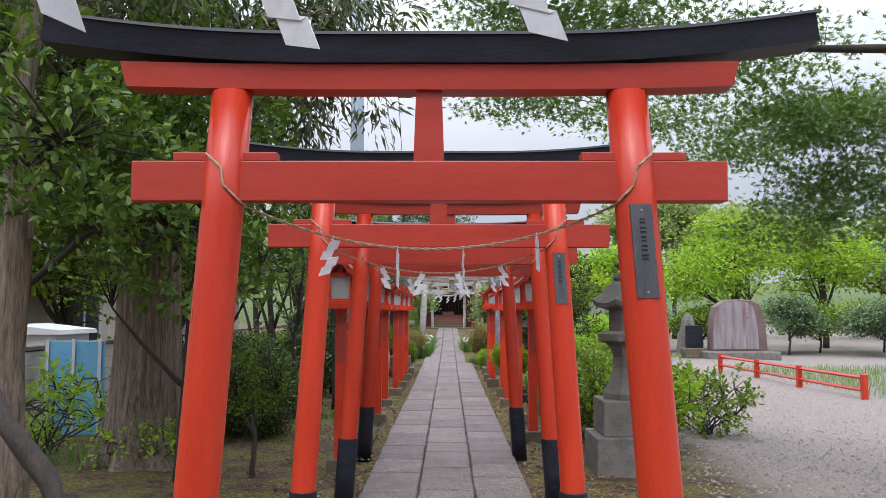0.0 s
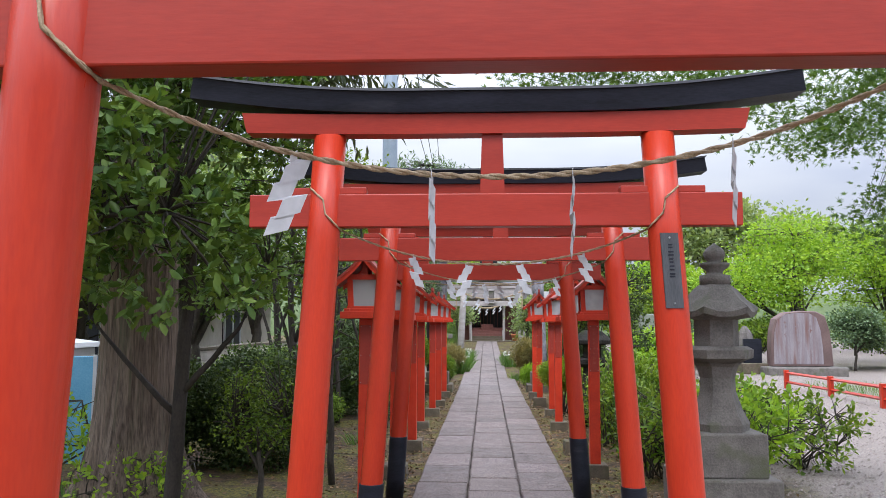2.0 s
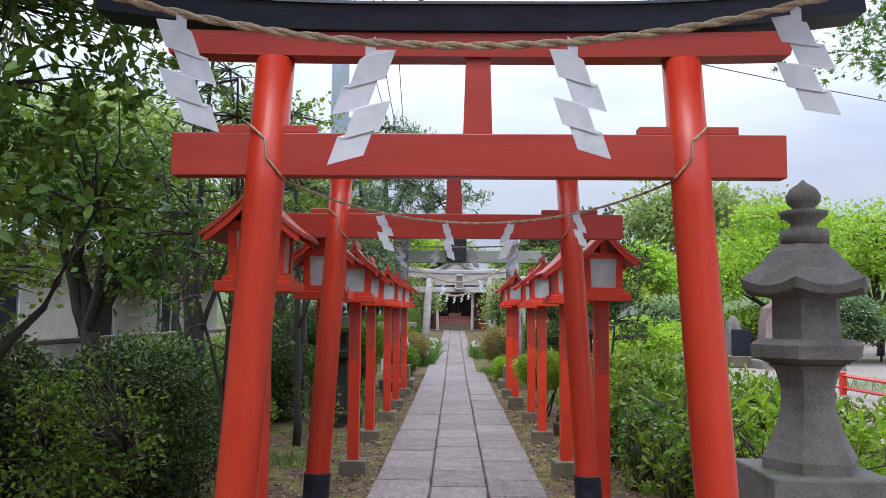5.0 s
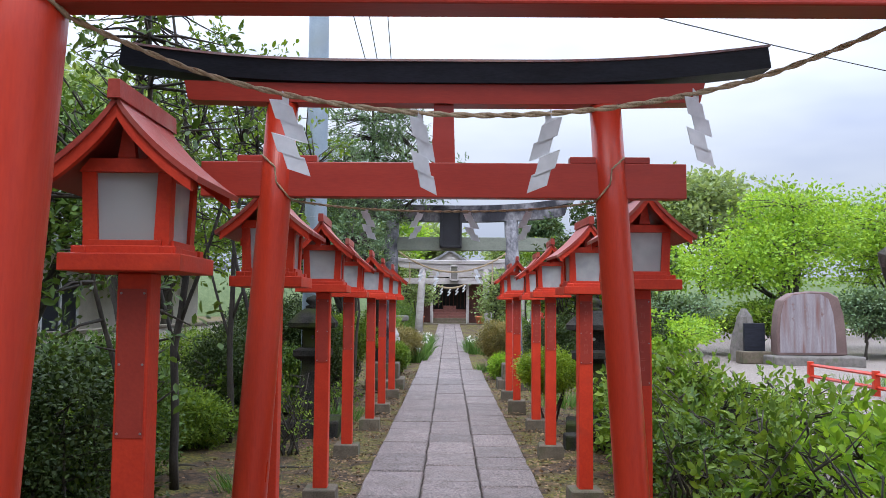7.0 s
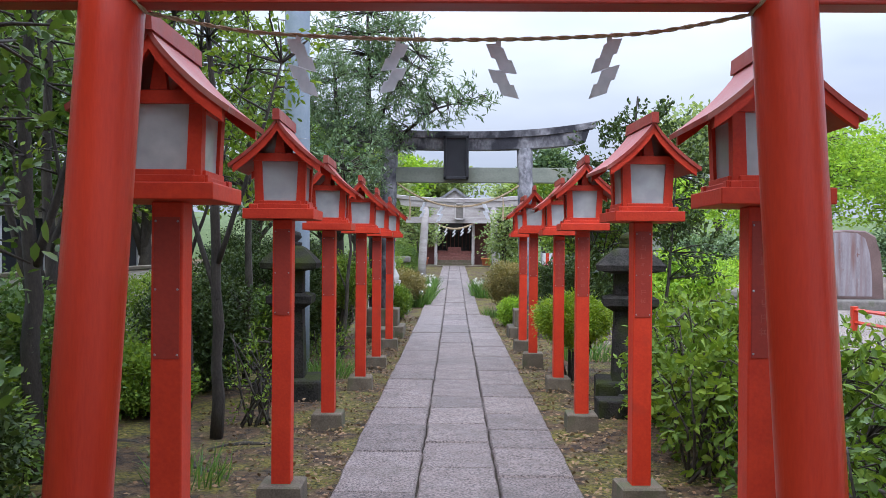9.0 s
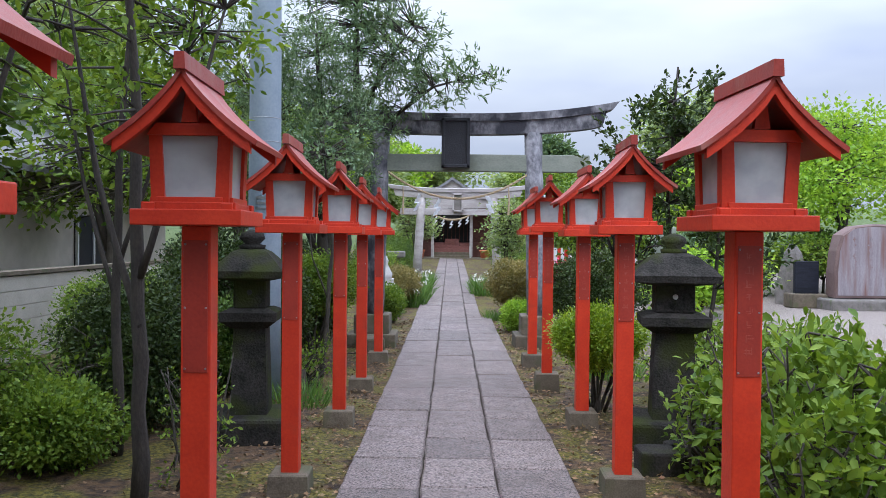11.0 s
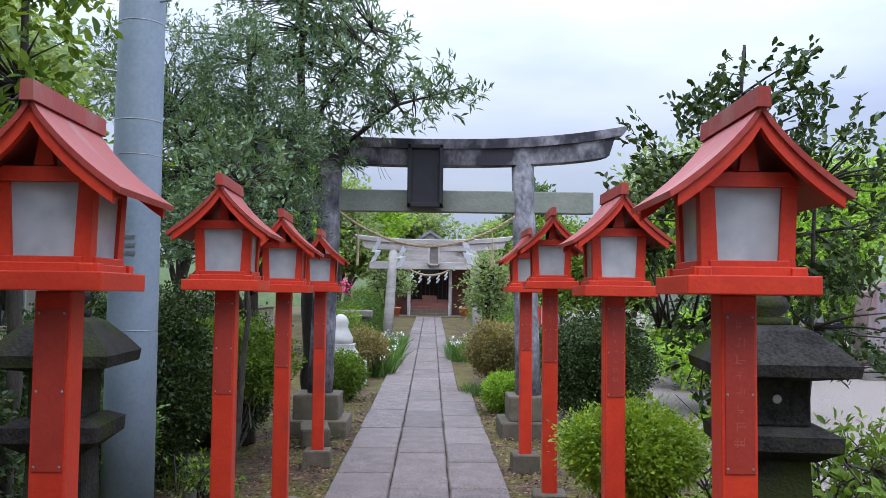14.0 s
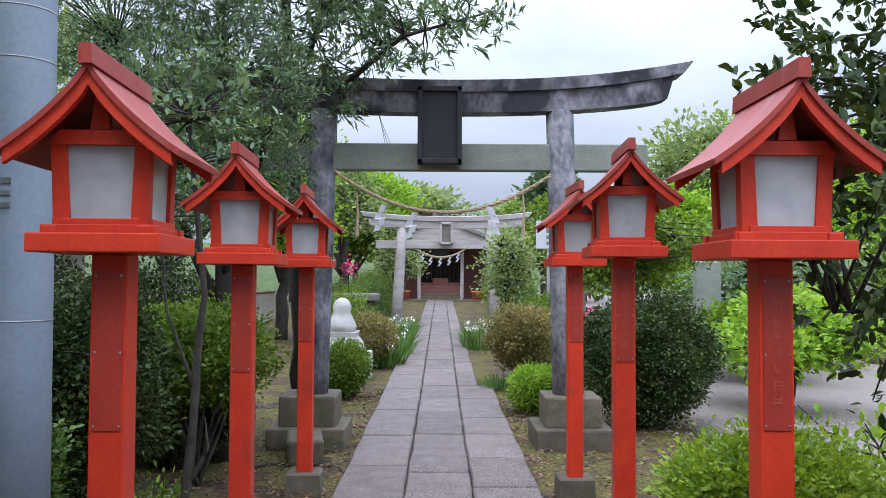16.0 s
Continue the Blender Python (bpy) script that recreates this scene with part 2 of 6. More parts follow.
M_LEAFB = mat("bright_spring_leaf", (0.173, 0.307, 0.030), (0.264, 0.410, 0.048), rough=0.6, spec=0.28, island=0.30, translucent=0.40, **LEAF)
M_LEAFY = mat("yellow_green_leaf", (0.16, 0.27, 0.018), (0.29, 0.40, 0.036), rough=0.45, island=0.30, translucent=0.35, **LEAF)
M_LEAFG = mat("grey_green_leaf", (0.090, 0.152, 0.078), (0.171, 0.248, 0.137), rough=0.52, spec=0.28, island=0.40, translucent=0.22, **LEAF)
M_LEAFC = mat("cedar_spray", (0.047, 0.069, 0.026), (0.100, 0.120, 0.046), rough=0.6, island=0.35, translucent=0.12, **LEAF)
M_MAPLE = mat("maple_leaf", (0.060, 0.125, 0.025), (0.105, 0.195, 0.036), rough=0.5, island=0.35, translucent=0.30, **LEAF)
M_LEAFR = mat("reddish_young_leaf", (0.120, 0.120, 0.036), (0.240, 0.192, 0.066), rough=0.5, island=0.35, translucent=0.3, **LEAF)
M_HEDGE = mat("clipped_hedge_leaf", (0.027, 0.052, 0.014), (0.065, 0.099, 0.024), rough=0.55, spec=0.28, island=0.45, translucent=0.15, **LEAF)
M_GRASS = mat("grass_blade", (0.075, 0.155, 0.03), (0.13, 0.24, 0.055), rough=0.5, island=0.3, translucent=0.3, **LEAF)
# distant haze and glare are put into this paler leaf green
M_FAR = mat("hazy_far_foliage", (0.17, 0.24, 0.10), (0.27, 0.34, 0.16), rough=0.7, island=0.32, translucent=0.4, **LEAF)
M_LITTER = mat("fallen_leaves", (0.128, 0.072, 0.031), (0.256, 0.173, 0.087), rough=0.8, island=0.45, **LEAF)
M_PEBBLE = mat("gravel_stones", (0.16, 0.13, 0.11), (0.34, 0.29, 0.26), 8, 0.85, 0.2, island=0.35)


def ground_material():
    """Moss, bare soil and pale gravel in patches over one sheet."""
    m = bpy.data.materials.new("ground_cover")
    m.use_nodes = True
    nt = m.node_tree
    b = nt.nodes["Principled BSDF"]
    geo = nt.nodes.new("ShaderNodeNewGeometry")

    def noise_at(scale, detail=6):
        n = nt.nodes.new("ShaderNodeTexNoise")
        n.inputs["Scale"].default_value, n.inputs["Detail"].default_value = scale, detail
        nt.links.new(geo.outputs["Position"], n.inputs["Vector"])
        return n.outputs["Fac"]

    def ranged(socket, a, z, lo=0.0, hi=1.0):
        r = nt.nodes.new("ShaderNodeMapRange")
        r.inputs["From Min"].default_value, r.inputs["From Max"].default_value = a, z
        r.inputs["To Min"].default_value, r.inputs["To Max"].default_value = lo, hi
        nt.links.new(socket, r.inputs["Value"])
        return r.outputs[0]

    def mixed(f, a, z):
        x = nt.nodes.new("ShaderNodeMix")
        x.data_type = "RGBA"
        nt.links.new(f, x.inputs["Factor"])
        for key, c in (("A", a), ("B", z)):
            if isinstance(c, tuple):
                x.inputs[key].default_value = (*c, 1)
            else:
                nt.links.new(c, x.inputs[key])
        return x.outputs["Result"]

    soil = mixed(ranged(noise_at(14, 10), 0.38, 0.62), (0.022, 0.012, 0.006), (0.108, 0.062, 0.028))
    moss = mixed(ranged(noise_at(32, 8), 0.38, 0.62), (0.030, 0.030, 0.004), (0.160, 0.130, 0.016))
    base = mixed(ranged(noise_at(2.3, 8), 0.45, 0.55), soil, moss)
    gravel = mixed(ranged(noise_at(60, 3), 0.38, 0.62), (0.13, 0.105, 0.088), (0.30, 0.255, 0.225))
    sep = nt.nodes.new("ShaderNodeSeparateXYZ")
    nt.links.new(geo.outputs["Position"], sep.inputs[0])
    add = nt.nodes.new("ShaderNodeMath")
    add.operation = "MULTIPLY_ADD"
    nt.links.new(noise_at(0.7), add.inputs[0])
    add.inputs[1].default_value = 2.2
    nt.links.new(sep.outputs["X"], add.inputs[2])
    yard = ranged(add.outputs[0], 3.7, 4.5)
    colour = mixed(yard, base, gravel)
    nt.links.new(colour, b.inputs["Base Color"])
    b.inputs["Roughness"].default_value = 0.93
    bp = nt.nodes.new("ShaderNodeBump")
    bp.inputs["Strength"].default_value, bp.inputs["Distance"].default_value = 0.7, 0.03
    nt.links.new(noise_at(45), bp.inputs["Height"])
    nt.links.new(bp.outputs[0], b.inputs["Normal"])
    return m


M_GROUND = ground_material()


def granite_material():
    """Coarse-grained worn granite: dark and pale crystals, faint stains, a pitted relief, a tone of its own for each slab."""
    m = bpy.data.materials.new("granite_paving")
    m.use_nodes = True
    nt = m.node_tree
    b = nt.nodes["Principled BSDF"]
    geo = nt.nodes.new("ShaderNodeNewGeometry")

    def noise_at(scale, detail, rough=0.5):
        n = nt.nodes.new("ShaderNodeTexNoise")
        n.inputs["Scale"].default_value, n.inputs["Detail"].default_value, n.inputs["Roughness"].default_value = scale, detail, rough
        nt.links.new(geo.outputs["Position"], n.inputs["Vector"])
        return n.outputs["Fac"]

    def ranged(socket, a, z, lo=0.0, hi=1.0):
        r = nt.nodes.new("ShaderNodeMapRange")
        r.inputs["From Min"].default_value, r.inputs["From Max"].default_value = a, z
        r.inputs["To Min"].default_value, r.inputs["To Max"].default_value = lo, hi
        nt.links.new(socket, r.inputs["Value"])
        return r.outputs[0]

    def mixed(f, a, z):
        x = nt.nodes.new("ShaderNodeMix")
        x.data_type = "RGBA"
        nt.links.new(f, x.inputs["Factor"])
        for key, c in (("A", a), ("B", z)):
            if isinstance(c, tuple):
                x.inputs[key].default_value = (*c, 1)
            else:
                nt.links.new(c, x.inputs[key])
        return x.outputs["Result"]

    grain = noise_at(66, 4, 0.72)
    crystals = mixed(ranged(grain, 0.38, 0.60), (0.040, 0.030, 0.028), (0.285, 0.226, 0.206))
    stained = mixed(ranged(noise_at(1.7, 9, 0.65), 0.50, 0.68, 0.0, 0.6), crystals, (0.115, 0.092, 0.080))
    oi = nt.nodes.new("ShaderNodeObjectInfo")
    hsv = nt.nodes.new("ShaderNodeHueSaturation")
    nt.links.new(ranged(oi.outputs["Random"], 0, 1, 0.80, 1.14), hsv.inputs["Value"])
    nt.links.new(stained, hsv.inputs["Color"])
    nt.links.new(hsv.outputs["Color"], b.inputs["Base Color"])
    nt.links.new(ranged(noise_at(6, 5), 0.3, 0.7, 0.55, 0.85), b.inputs["Roughness"])
    pits = nt.nodes.new("ShaderNodeBump")
    pits.inputs["Strength"].default_value, pits.inputs["Distance"].default_value = 1.0, 0.010
    nt.links.new(noise_at(60, 6, 0.7), pits.inputs["Height"])
    waves = nt.nodes.new("ShaderNodeBump")
    waves.inputs["Strength"].default_value, waves.inputs["Distance"].default_value = 0.6, 0.02
    nt.links.new(noise_at(9, 4), waves.inputs["Height"])
    nt.links.new(pits.outputs[0], waves.inputs["Normal"])
    nt.links.new(waves.outputs[0], b.inputs["Normal"])
    return m


M_SLAB = granite_material()


# ---- mesh helpers ----
def finish(name, bm, material, smooth=False):
    me = bpy.data.meshes.new(name)
    bmesh.ops.recalc_face_normals(bm, faces=bm.faces)
    bm.to_mesh(me)
    bm.free()
    me.materials.append(material)
    if smooth:
        me.polygons.foreach_set("use_smooth", [True] * len(me.polygons))
    return me


def part(name, bm, material, parent, label="", smooth=False):
    ob = new(name, finish(name, bm, material, smooth))
    ob.parent = parent
    if label:
        tagged(ob, label=label)
    return ob


def far_rise(x, y):
    """The ground climbs gently towards the hall at the far end of the path."""
    side = min(1.0, max(0.0, (7.5 - abs(x)) / 3.5))
    return 0.60 * side * min(1.0, max(0.0, (y - 24.0) / 30.0))


def thing(name, x, y, z, label, category, rz=0.0, group="", kind=""):
    ob = new(name)
    ob.matrix_basis = pose(x, y, z + far_rise(x, y), 0, 0, rz)
    return tagged(ob, label, category, group, kind)


def box(x0, x1, y0, y1, z0, z1, bevel=0.0, bm=None):
    bm = bm or bmesh.new()
    made = bmesh.ops.create_cube(bm, size=1.0, matrix=Matrix.LocRotScale(((x0 + x1) / 2, (y0 + y1) / 2, (z0 + z1) / 2), None, (x1 - x0, y1 - y0, z1 - z0)))
    if bevel:
        edges = list({e for v in made["verts"] for e in v.link_edges})
        bmesh.ops.bevel(bm, geom=edges, offset=bevel, segments=2, affect="EDGES", profile=0.5)
    return bm


def rings(sections, bm=None, cap=True):
    """Joins closed rings of equal count into one skin."""
    bm = bm or bmesh.new()
    rows = [[bm.verts.new(p) for p in ring] for ring in sections]
    n = len(rows[0])
    for a, b in zip(rows, rows[1:]):
        for i in range(n):
            bm.faces.new((a[i], a[(i + 1) % n], b[(i + 1) % n], b[i]))
    if cap:
        bm.faces.new(rows[0][::-1])
        bm.faces.new(rows[-1])
    return bm


def lathe(profile, n=24, turn=0.0, bm=None, cx=0.0, cy=0.0):
    """Rings of n corners from rows of radius and height."""
    return rings([[(cx + r * math.cos(turn + 2 * math.pi * i / n), cy + r * math.sin(turn + 2 * math.pi * i / n), z) for i in range(n)] for r, z in profile], bm)


def tube(points, radii, n=8, bm=None, wobble=0.0, rng=None):
    bm = bm or bmesh.new()
    pts = [Vector(p) for p in points]
    secs = []
    for i, p in enumerate(pts):
        d = (pts[min(i + 1, len(pts) - 1)] - pts[max(i - 1, 0)]).normalized()
        u = d.cross(Vector((0, 0, 1)) if abs(d.z) < 0.9 else Vector((1, 0, 0))).normalized()
        v = d.cross(u)
        r = radii[i] if isinstance(radii, (list, tuple)) else radii
        ring = []
        for k in range(n):
            a = 2 * math.pi * k / n
            rr = r * (1 + (rng.uniform(-wobble, wobble) if rng else 0))
            ring.append(p + u * (rr * math.cos(a)) + v * (rr * math.sin(a)))
        secs.append(ring)
    return rings(secs, bm)


def curve_between(a, b, sag, n=8):
    """Points of a rope or wire that hangs between two ends."""
    a, b = Vector(a), Vector(b)
    return [a.lerp(b, i / n) - Vector((0, 0, sag * 4 * (i / n) * (1 - i / n))) for i in range(n + 1)]


def prism(outline, y0, y1, bm=None):
    """A polygon in x and z, drawn out along y."""
    return rings([[(x, y0, z) for x, z in outline], [(x, y1, z) for x, z in outline]], bm)


SHAPES = {
    "broad": (np.array([(0, 0, 0), (-0.19, 0.28, 0.05), (-0.23, 0.66, 0.04), (0, 1.0, -0.08), (0.23, 0.66, 0.04), (0.19, 0.28, 0.05)]), [(0, 3, 2, 1), (0, 5, 4, 3)]),
    "narrow": (np.array([(0, 0, 0), (-0.13, 0.5, 0.03), (0, 1.0, -0.06), (0.13, 0.5, 0.03)]), [(0, 3, 2, 1)]),
    "spray": (np.array([(0, 0, 0), (-0.10, 0.35, 0), (-0.02, 1.0, -0.25), (0.10, 0.45, 0.02)]), [(0, 3, 2, 1)]),
    "small": (np.array([(0, 0, 0), (-0.30, 0.5, 0.05), (0, 1.0, 0), (0.30, 0.5, 0.05)]), [(0, 3, 2, 1)]),
    "palm": (np.array([(0, 0, 0), (-0.50, 0.25, 0), (-0.12, 0.28, 0.02), (-0.42, 0.78, 0), (-0.06, 0.42, 0.02), (0, 1.0, -0.05), (0.06, 0.42, 0.02), (0.42, 0.78, 0), (0.12, 0.28, 0.02), (0.50, 0.25, 0)]),
             [(0, 2, 1), (0, 4, 3, 2), (0, 6, 5, 4), (0, 8, 7, 6), (0, 9, 8)]),
    "blade": (np.array([(-0.02, 0, 0), (0.02, 0, 0), (0.018, 0.55, 0.05), (0, 1.0, -0.12), (-0.018, 0.55, 0.05)]), [(0, 1, 2, 4), (4, 2, 3)]),
}


def scatter(name, points, ups, sizes, shape, material, seed):
    """One mesh of small leaves, each turned about its own way (ups: the way that its blade runs)."""
    rng = np.random.default_rng(seed)
    verts, faces = SHAPES[shape]
    n, k = len(points), len(verts)
    d = ups / np.maximum(np.linalg.norm(ups, axis=1, keepdims=True), 1e-6)
    r = rng.normal(size=(n, 3)) * 0.6 + np.array([0, 0, 1.0])
    side = np.cross(d, r)
    side /= np.maximum(np.linalg.norm(side, axis=1, keepdims=True), 1e-6)
    nrm = np.cross(side, d)
    p = points[:, None, :] + sizes[:, None, None] * (verts[None, :, 0:1] * side[:, None, :] + verts[None, :, 1:2] * d[:, None, :] + verts[None, :, 2:3] * nrm[:, None, :])
    loops = np.concatenate([np.asarray(f) for f in faces])
    lens = np.array([len(f) for f in faces])
    me = bpy.data.meshes.new(name)
    me.vertices.add(n * k)
    me.vertices.foreach_set("co", p.reshape(-1).astype(np.float32))
    me.loops.add(n * len(loops))
    me.loops.foreach_set("vertex_index", (loops[None, :] + (np.arange(n) * k)[:, None]).reshape(-1).astype(np.int32))
    me.polygons.add(n * len(lens))
    starts = np.concatenate([[0], np.cumsum(lens)[:-1]])
    me.polygons.foreach_set("loop_start", (starts[None, :] + (np.arange(n) * len(loops))[:, None]).reshape(-1).astype(np.int32))
    me.update(calc_edges=True)
    me.materials.append(material)
    return me


def crown_points(blobs, clusters, per, spread, seed, shell=0.55, flat=0.6, droop=0.0, sprig=0.0):
    """Leaves in sprigs: sprig centres near the skin of each blob, leaves round each sprig, turned outwards."""
    rng = np.random.default_rng(seed)
    vol = np.array([b[3] * b[4] * b[5] for b in blobs]) ** 0.67
    count = np.maximum((clusters * vol / vol.sum()).astype(int), 1)
    pts, ups, mids = [], [], []
    for (x, y, z, rx, ry, rz), c in zip(blobs, count):
        v = rng.normal(size=(c, 3))
        v /= np.linalg.norm(v, axis=1, keepdims=True)
        rad = shell + (1 - shell) * rng.random((c, 1)) ** 0.6
        lump = 1 + 0.16 * np.sin(v[:, 0:1] * 5 + seed) * np.cos(v[:, 2:3] * 4 + v[:, 1:2] * 3)
        mid = np.array([x, y, z]) + v * rad * lump * np.array([rx, ry, rz])
        mids.append(mid)
        jit = rng.normal(size=(c, per, 3)) * spread * np.array([1, 1, flat])
        if sprig:
            # leaves set alternately along a short twig that grows outwards and a little up
            axis = v * 0.7 + rng.normal(size=(c, 3)) * 0.45 + np.array([0, 0, 0.35 - droop])
            axis /= np.linalg.norm(axis, axis=1, keepdims=True)
            along = (rng.random((c, per, 1)) - 0.35) * sprig
            pts.append((mid[:, None, :] + axis[:, None, :] * along + jit * 0.16).reshape(-1, 3))
            out = axis[:, None, :] * 0.75 + rng.normal(size=(c, per, 3)) * 0.55
            ups.append(out.reshape(-1, 3))
            continue
        pts.append((mid[:, None, :] + jit).reshape(-1, 3))
        out = np.repeat(v[:, None, :], per, axis=1) * 0.25 + jit / spread * 0.55 + rng.normal(size=(c, per, 3)) * 0.5
        out[..., 2] -= droop
        ups.append(out.reshape(-1, 3))
    return np.concatenate(pts), np.concatenate(ups), np.concatenate(mids)


def plant(name, x, y, label, category, stems, blobs, clusters, per, spread, size, shape, leaf, bark=None, seed=1, twig=0.006, shell=0.55, flat=0.6, droop=0.0, twigs=160, base_z=-0.05, group=""):
    """A tree or shrub at (x, y): stems are rows of points with radii (relative to the foot), blobs are ellipsoids of the crown."""
    rng = random.Random(seed)
    root = thing(name, x, y, base_z, label, category, group=group)
    bm = bmesh.new()
    nodes = []
    for pts, radii in stems:
        dense, rad = [], []
        for i in range(len(pts) - 1):
            for s in range(4):
                f = s / 4
                p = Vector(pts[i]).lerp(Vector(pts[i + 1]), f)
                w = 0.0 if i == 0 and s == 0 else 0.35
                r = radii[i] * (1 - f) + radii[i + 1] * f
                dense.append(p + Vector((rng.uniform(-w, w) * r, rng.uniform(-w, w) * r, 0)))
                rad.append(r)
        dense.append(Vector(pts[-1]))
        rad.append(radii[-1])
        tube(dense, rad, 10 if radii[0] > 0.06 else 6, bm, 0.12, rng)
        nodes += [(p, r) for p, r in zip(dense, rad)][len(dense) // 3:]
    p, u, mids = crown_points(blobs, clusters, per, spread, seed, shell, flat, droop, spread * 3.2 if shape in ("broad", "narrow") else 0.0)
    step = max(1, len(mids) // twigs)
    for m in mids[::step]:
        m = Vector(m)
        near = min(nodes, key=lambda q: (q[0] - m).length)[0] if nodes else Vector((0, 0, 0))
        mid = near.lerp(m, 0.5) + Vector((rng.uniform(-1, 1), rng.uniform(-1, 1), rng.uniform(-0.2, 1))) * (m - near).length * 0.10
        tube([near, mid, m], [twig * 1.7, twig * 1.2, twig * 0.5], 4, bm)
    part("trunk" if category == "tree" else "branchwork", bm, bark or M_TWIG, root, smooth=True)
    sz = np.random.default_rng(seed + 5).uniform(0.65, 1.25, len(p)) * size
    crown = new("crown" if category == "tree" else "foliage", scatter("leaves", p, u, sz, shape, leaf, seed + 9))
    crown.parent = root
    return root


# ---- ground and path ----
def ground_sheet():
    near_x = [-14 + 0.35 * i for i in range(int(32 / 0.35))]
    near_y = [-4 + 0.45 * i for i in range(int(66 / 0.45))]
    xs = [-900, -400, -180, -90, -50, -32, -22] + near_x + [20, 26, 36, 60, 100, 200, 420, 900]
    ys = [-500, -200, -80, -30, -12] + near_y + [66, 72, 85, 110, 160, 260, 480, 900]

    def height(x, y):
        h = -0.055 + 0.035 * noise.noise((x * 0.5, y * 0.5, 0)) + 0.018 * noise.noise((x * 1.7, y * 1.7, 3))
        if abs(x) < 1.0:
            h = -0.055 + (h + 0.055) * 0.3
        if x < -2.0:
            h += 0.05 * min(1, (-2.0 - x) / 2)
        return h + far_rise(x, y)

    verts = [(x, y, height(x, y)) for y in ys for x in xs]
    w = len(xs)
    faces = [(j * w + i, j * w + i + 1, (j + 1) * w + i + 1, (j + 1) * w + i) for j in range(len(ys) - 1) for i in range(w - 1)]
    me = bpy.data.meshes.new("ground")
    me.from_pydata(verts, [], faces)
    me.materials.append(M_GROUND)
    me.polygons.foreach_set("use_smooth", [True] * len(me.polygons))
    tagged(new("ground", me), "mossy soil and pale gravel ground of the shrine", "ground", kind="structure")


ground_sheet()

def bed_strip(x0, x1, y0, y1, bm):
    n = max(1, int((y1 - y0) / 2))
    ys = [y0 + (y1 - y0) * i / n for i in range(n + 1)]
    return rings([[(x0, y, far_rise(0, y) - 0.14), (x1, y, far_rise(0, y) - 0.14), (x1, y, far_rise(0, y) - 0.035), (x0, y, far_rise(0, y) - 0.035)] for y in ys], bm)


bed_bm = bmesh.new()
for x0, x1, y0, y1 in ((-0.73, 0.71, -4.0, 26.0), (-0.73, 0.53, 26.0, 30.7), (-0.58, 0.53, 30.7, 52.6)):
    bed_strip(x0, x1, y0, y1, bed_bm)
pavement = tagged(new("pavement", finish("pavement", bed_bm, M_BED)), "worn granite slab path in three columns", "path", kind="structure")


def slab(x0, x1, y0, y1, z, rng):
    """One paving stone with slightly wavy sides and a worn edge."""
    def side(ax, ay, bx, by):
        return [(ax + (bx - ax) * f + rng.uniform(-1, 1) * 0.008, ay + (by - ay) * f + rng.uniform(-1, 1) * 0.008) for f in (0, 0.25, 0.5, 0.75)]
    loop = side(x0, y0, x1, y0)[::2] + side(x1, y0, x1, y1) + side(x1, y1, x0, y1)[::2] + side(x0, y1, x0, y0)
    cx, cy = (x0 + x1) / 2, (y0 + y1) / 2
    tilt = (rng.uniform(-0.004, 0.004), rng.uniform(-0.003, 0.003))

    def ring(inset, dz):
        out = []
        for x, y in loop:
            fx, fy = 1 - inset / max(0.05, abs(x1 - x0) / 2), 1 - inset / max(0.05, abs(y1 - y0) / 2)
            px, py = cx + (x - cx) * fx, cy + (y - cy) * fy
            out.append((px, py, z + far_rise(0, py) + dz + (px - cx) * tilt[0] + (py - cy) * tilt[1]))
        return out
    return rings([ring(0.0, -0.09), ring(0.0, -0.016), ring(0.013, 0.0)])


# ---- red torii ----
def shide(x, y, z, size, rz, side=1):
    """A folded paper streamer: one zigzag strip, each fold set lower and to the side."""
    m = Matrix.Translation((x, y, z)) @ Matrix.Rotation(rz, 4, "Z")
    w, h = 0.34 * size, 0.26 * size
    rows = [(-0.006, 0.006, 0.014, 0.0), (-0.006, 0.006, -0.02 * size, 0.0)]
    for i in range(4):
        ox, oz = (-0.07 if i % 2 else 0.07) * size * side - 0.02 * size * i * side, -0.03 * size - i * h * 0.92
        yy = 0.02 * size * (1 if i % 2 else -1)
        rows += [(ox - w * 0.5, ox + w * 0.5, oz, yy), (ox - w * 0.5 - 0.10 * size * side, ox + w * 0.5 - 0.10 * size * side, oz - h, yy + 0.03 * size)]
    slant = 0.09 * size * side
    return rings([[m @ Vector((a, yy - 0.0007, zz - slant * 0.5)), m @ Vector((c, yy - 0.0007, zz + slant * 0.5)), m @ Vector((c, yy + 0.0007, zz + slant * 0.5)), m @ Vector((a, yy + 0.0007, zz - slant * 0.5))] for a, c, zz, yy in rows])


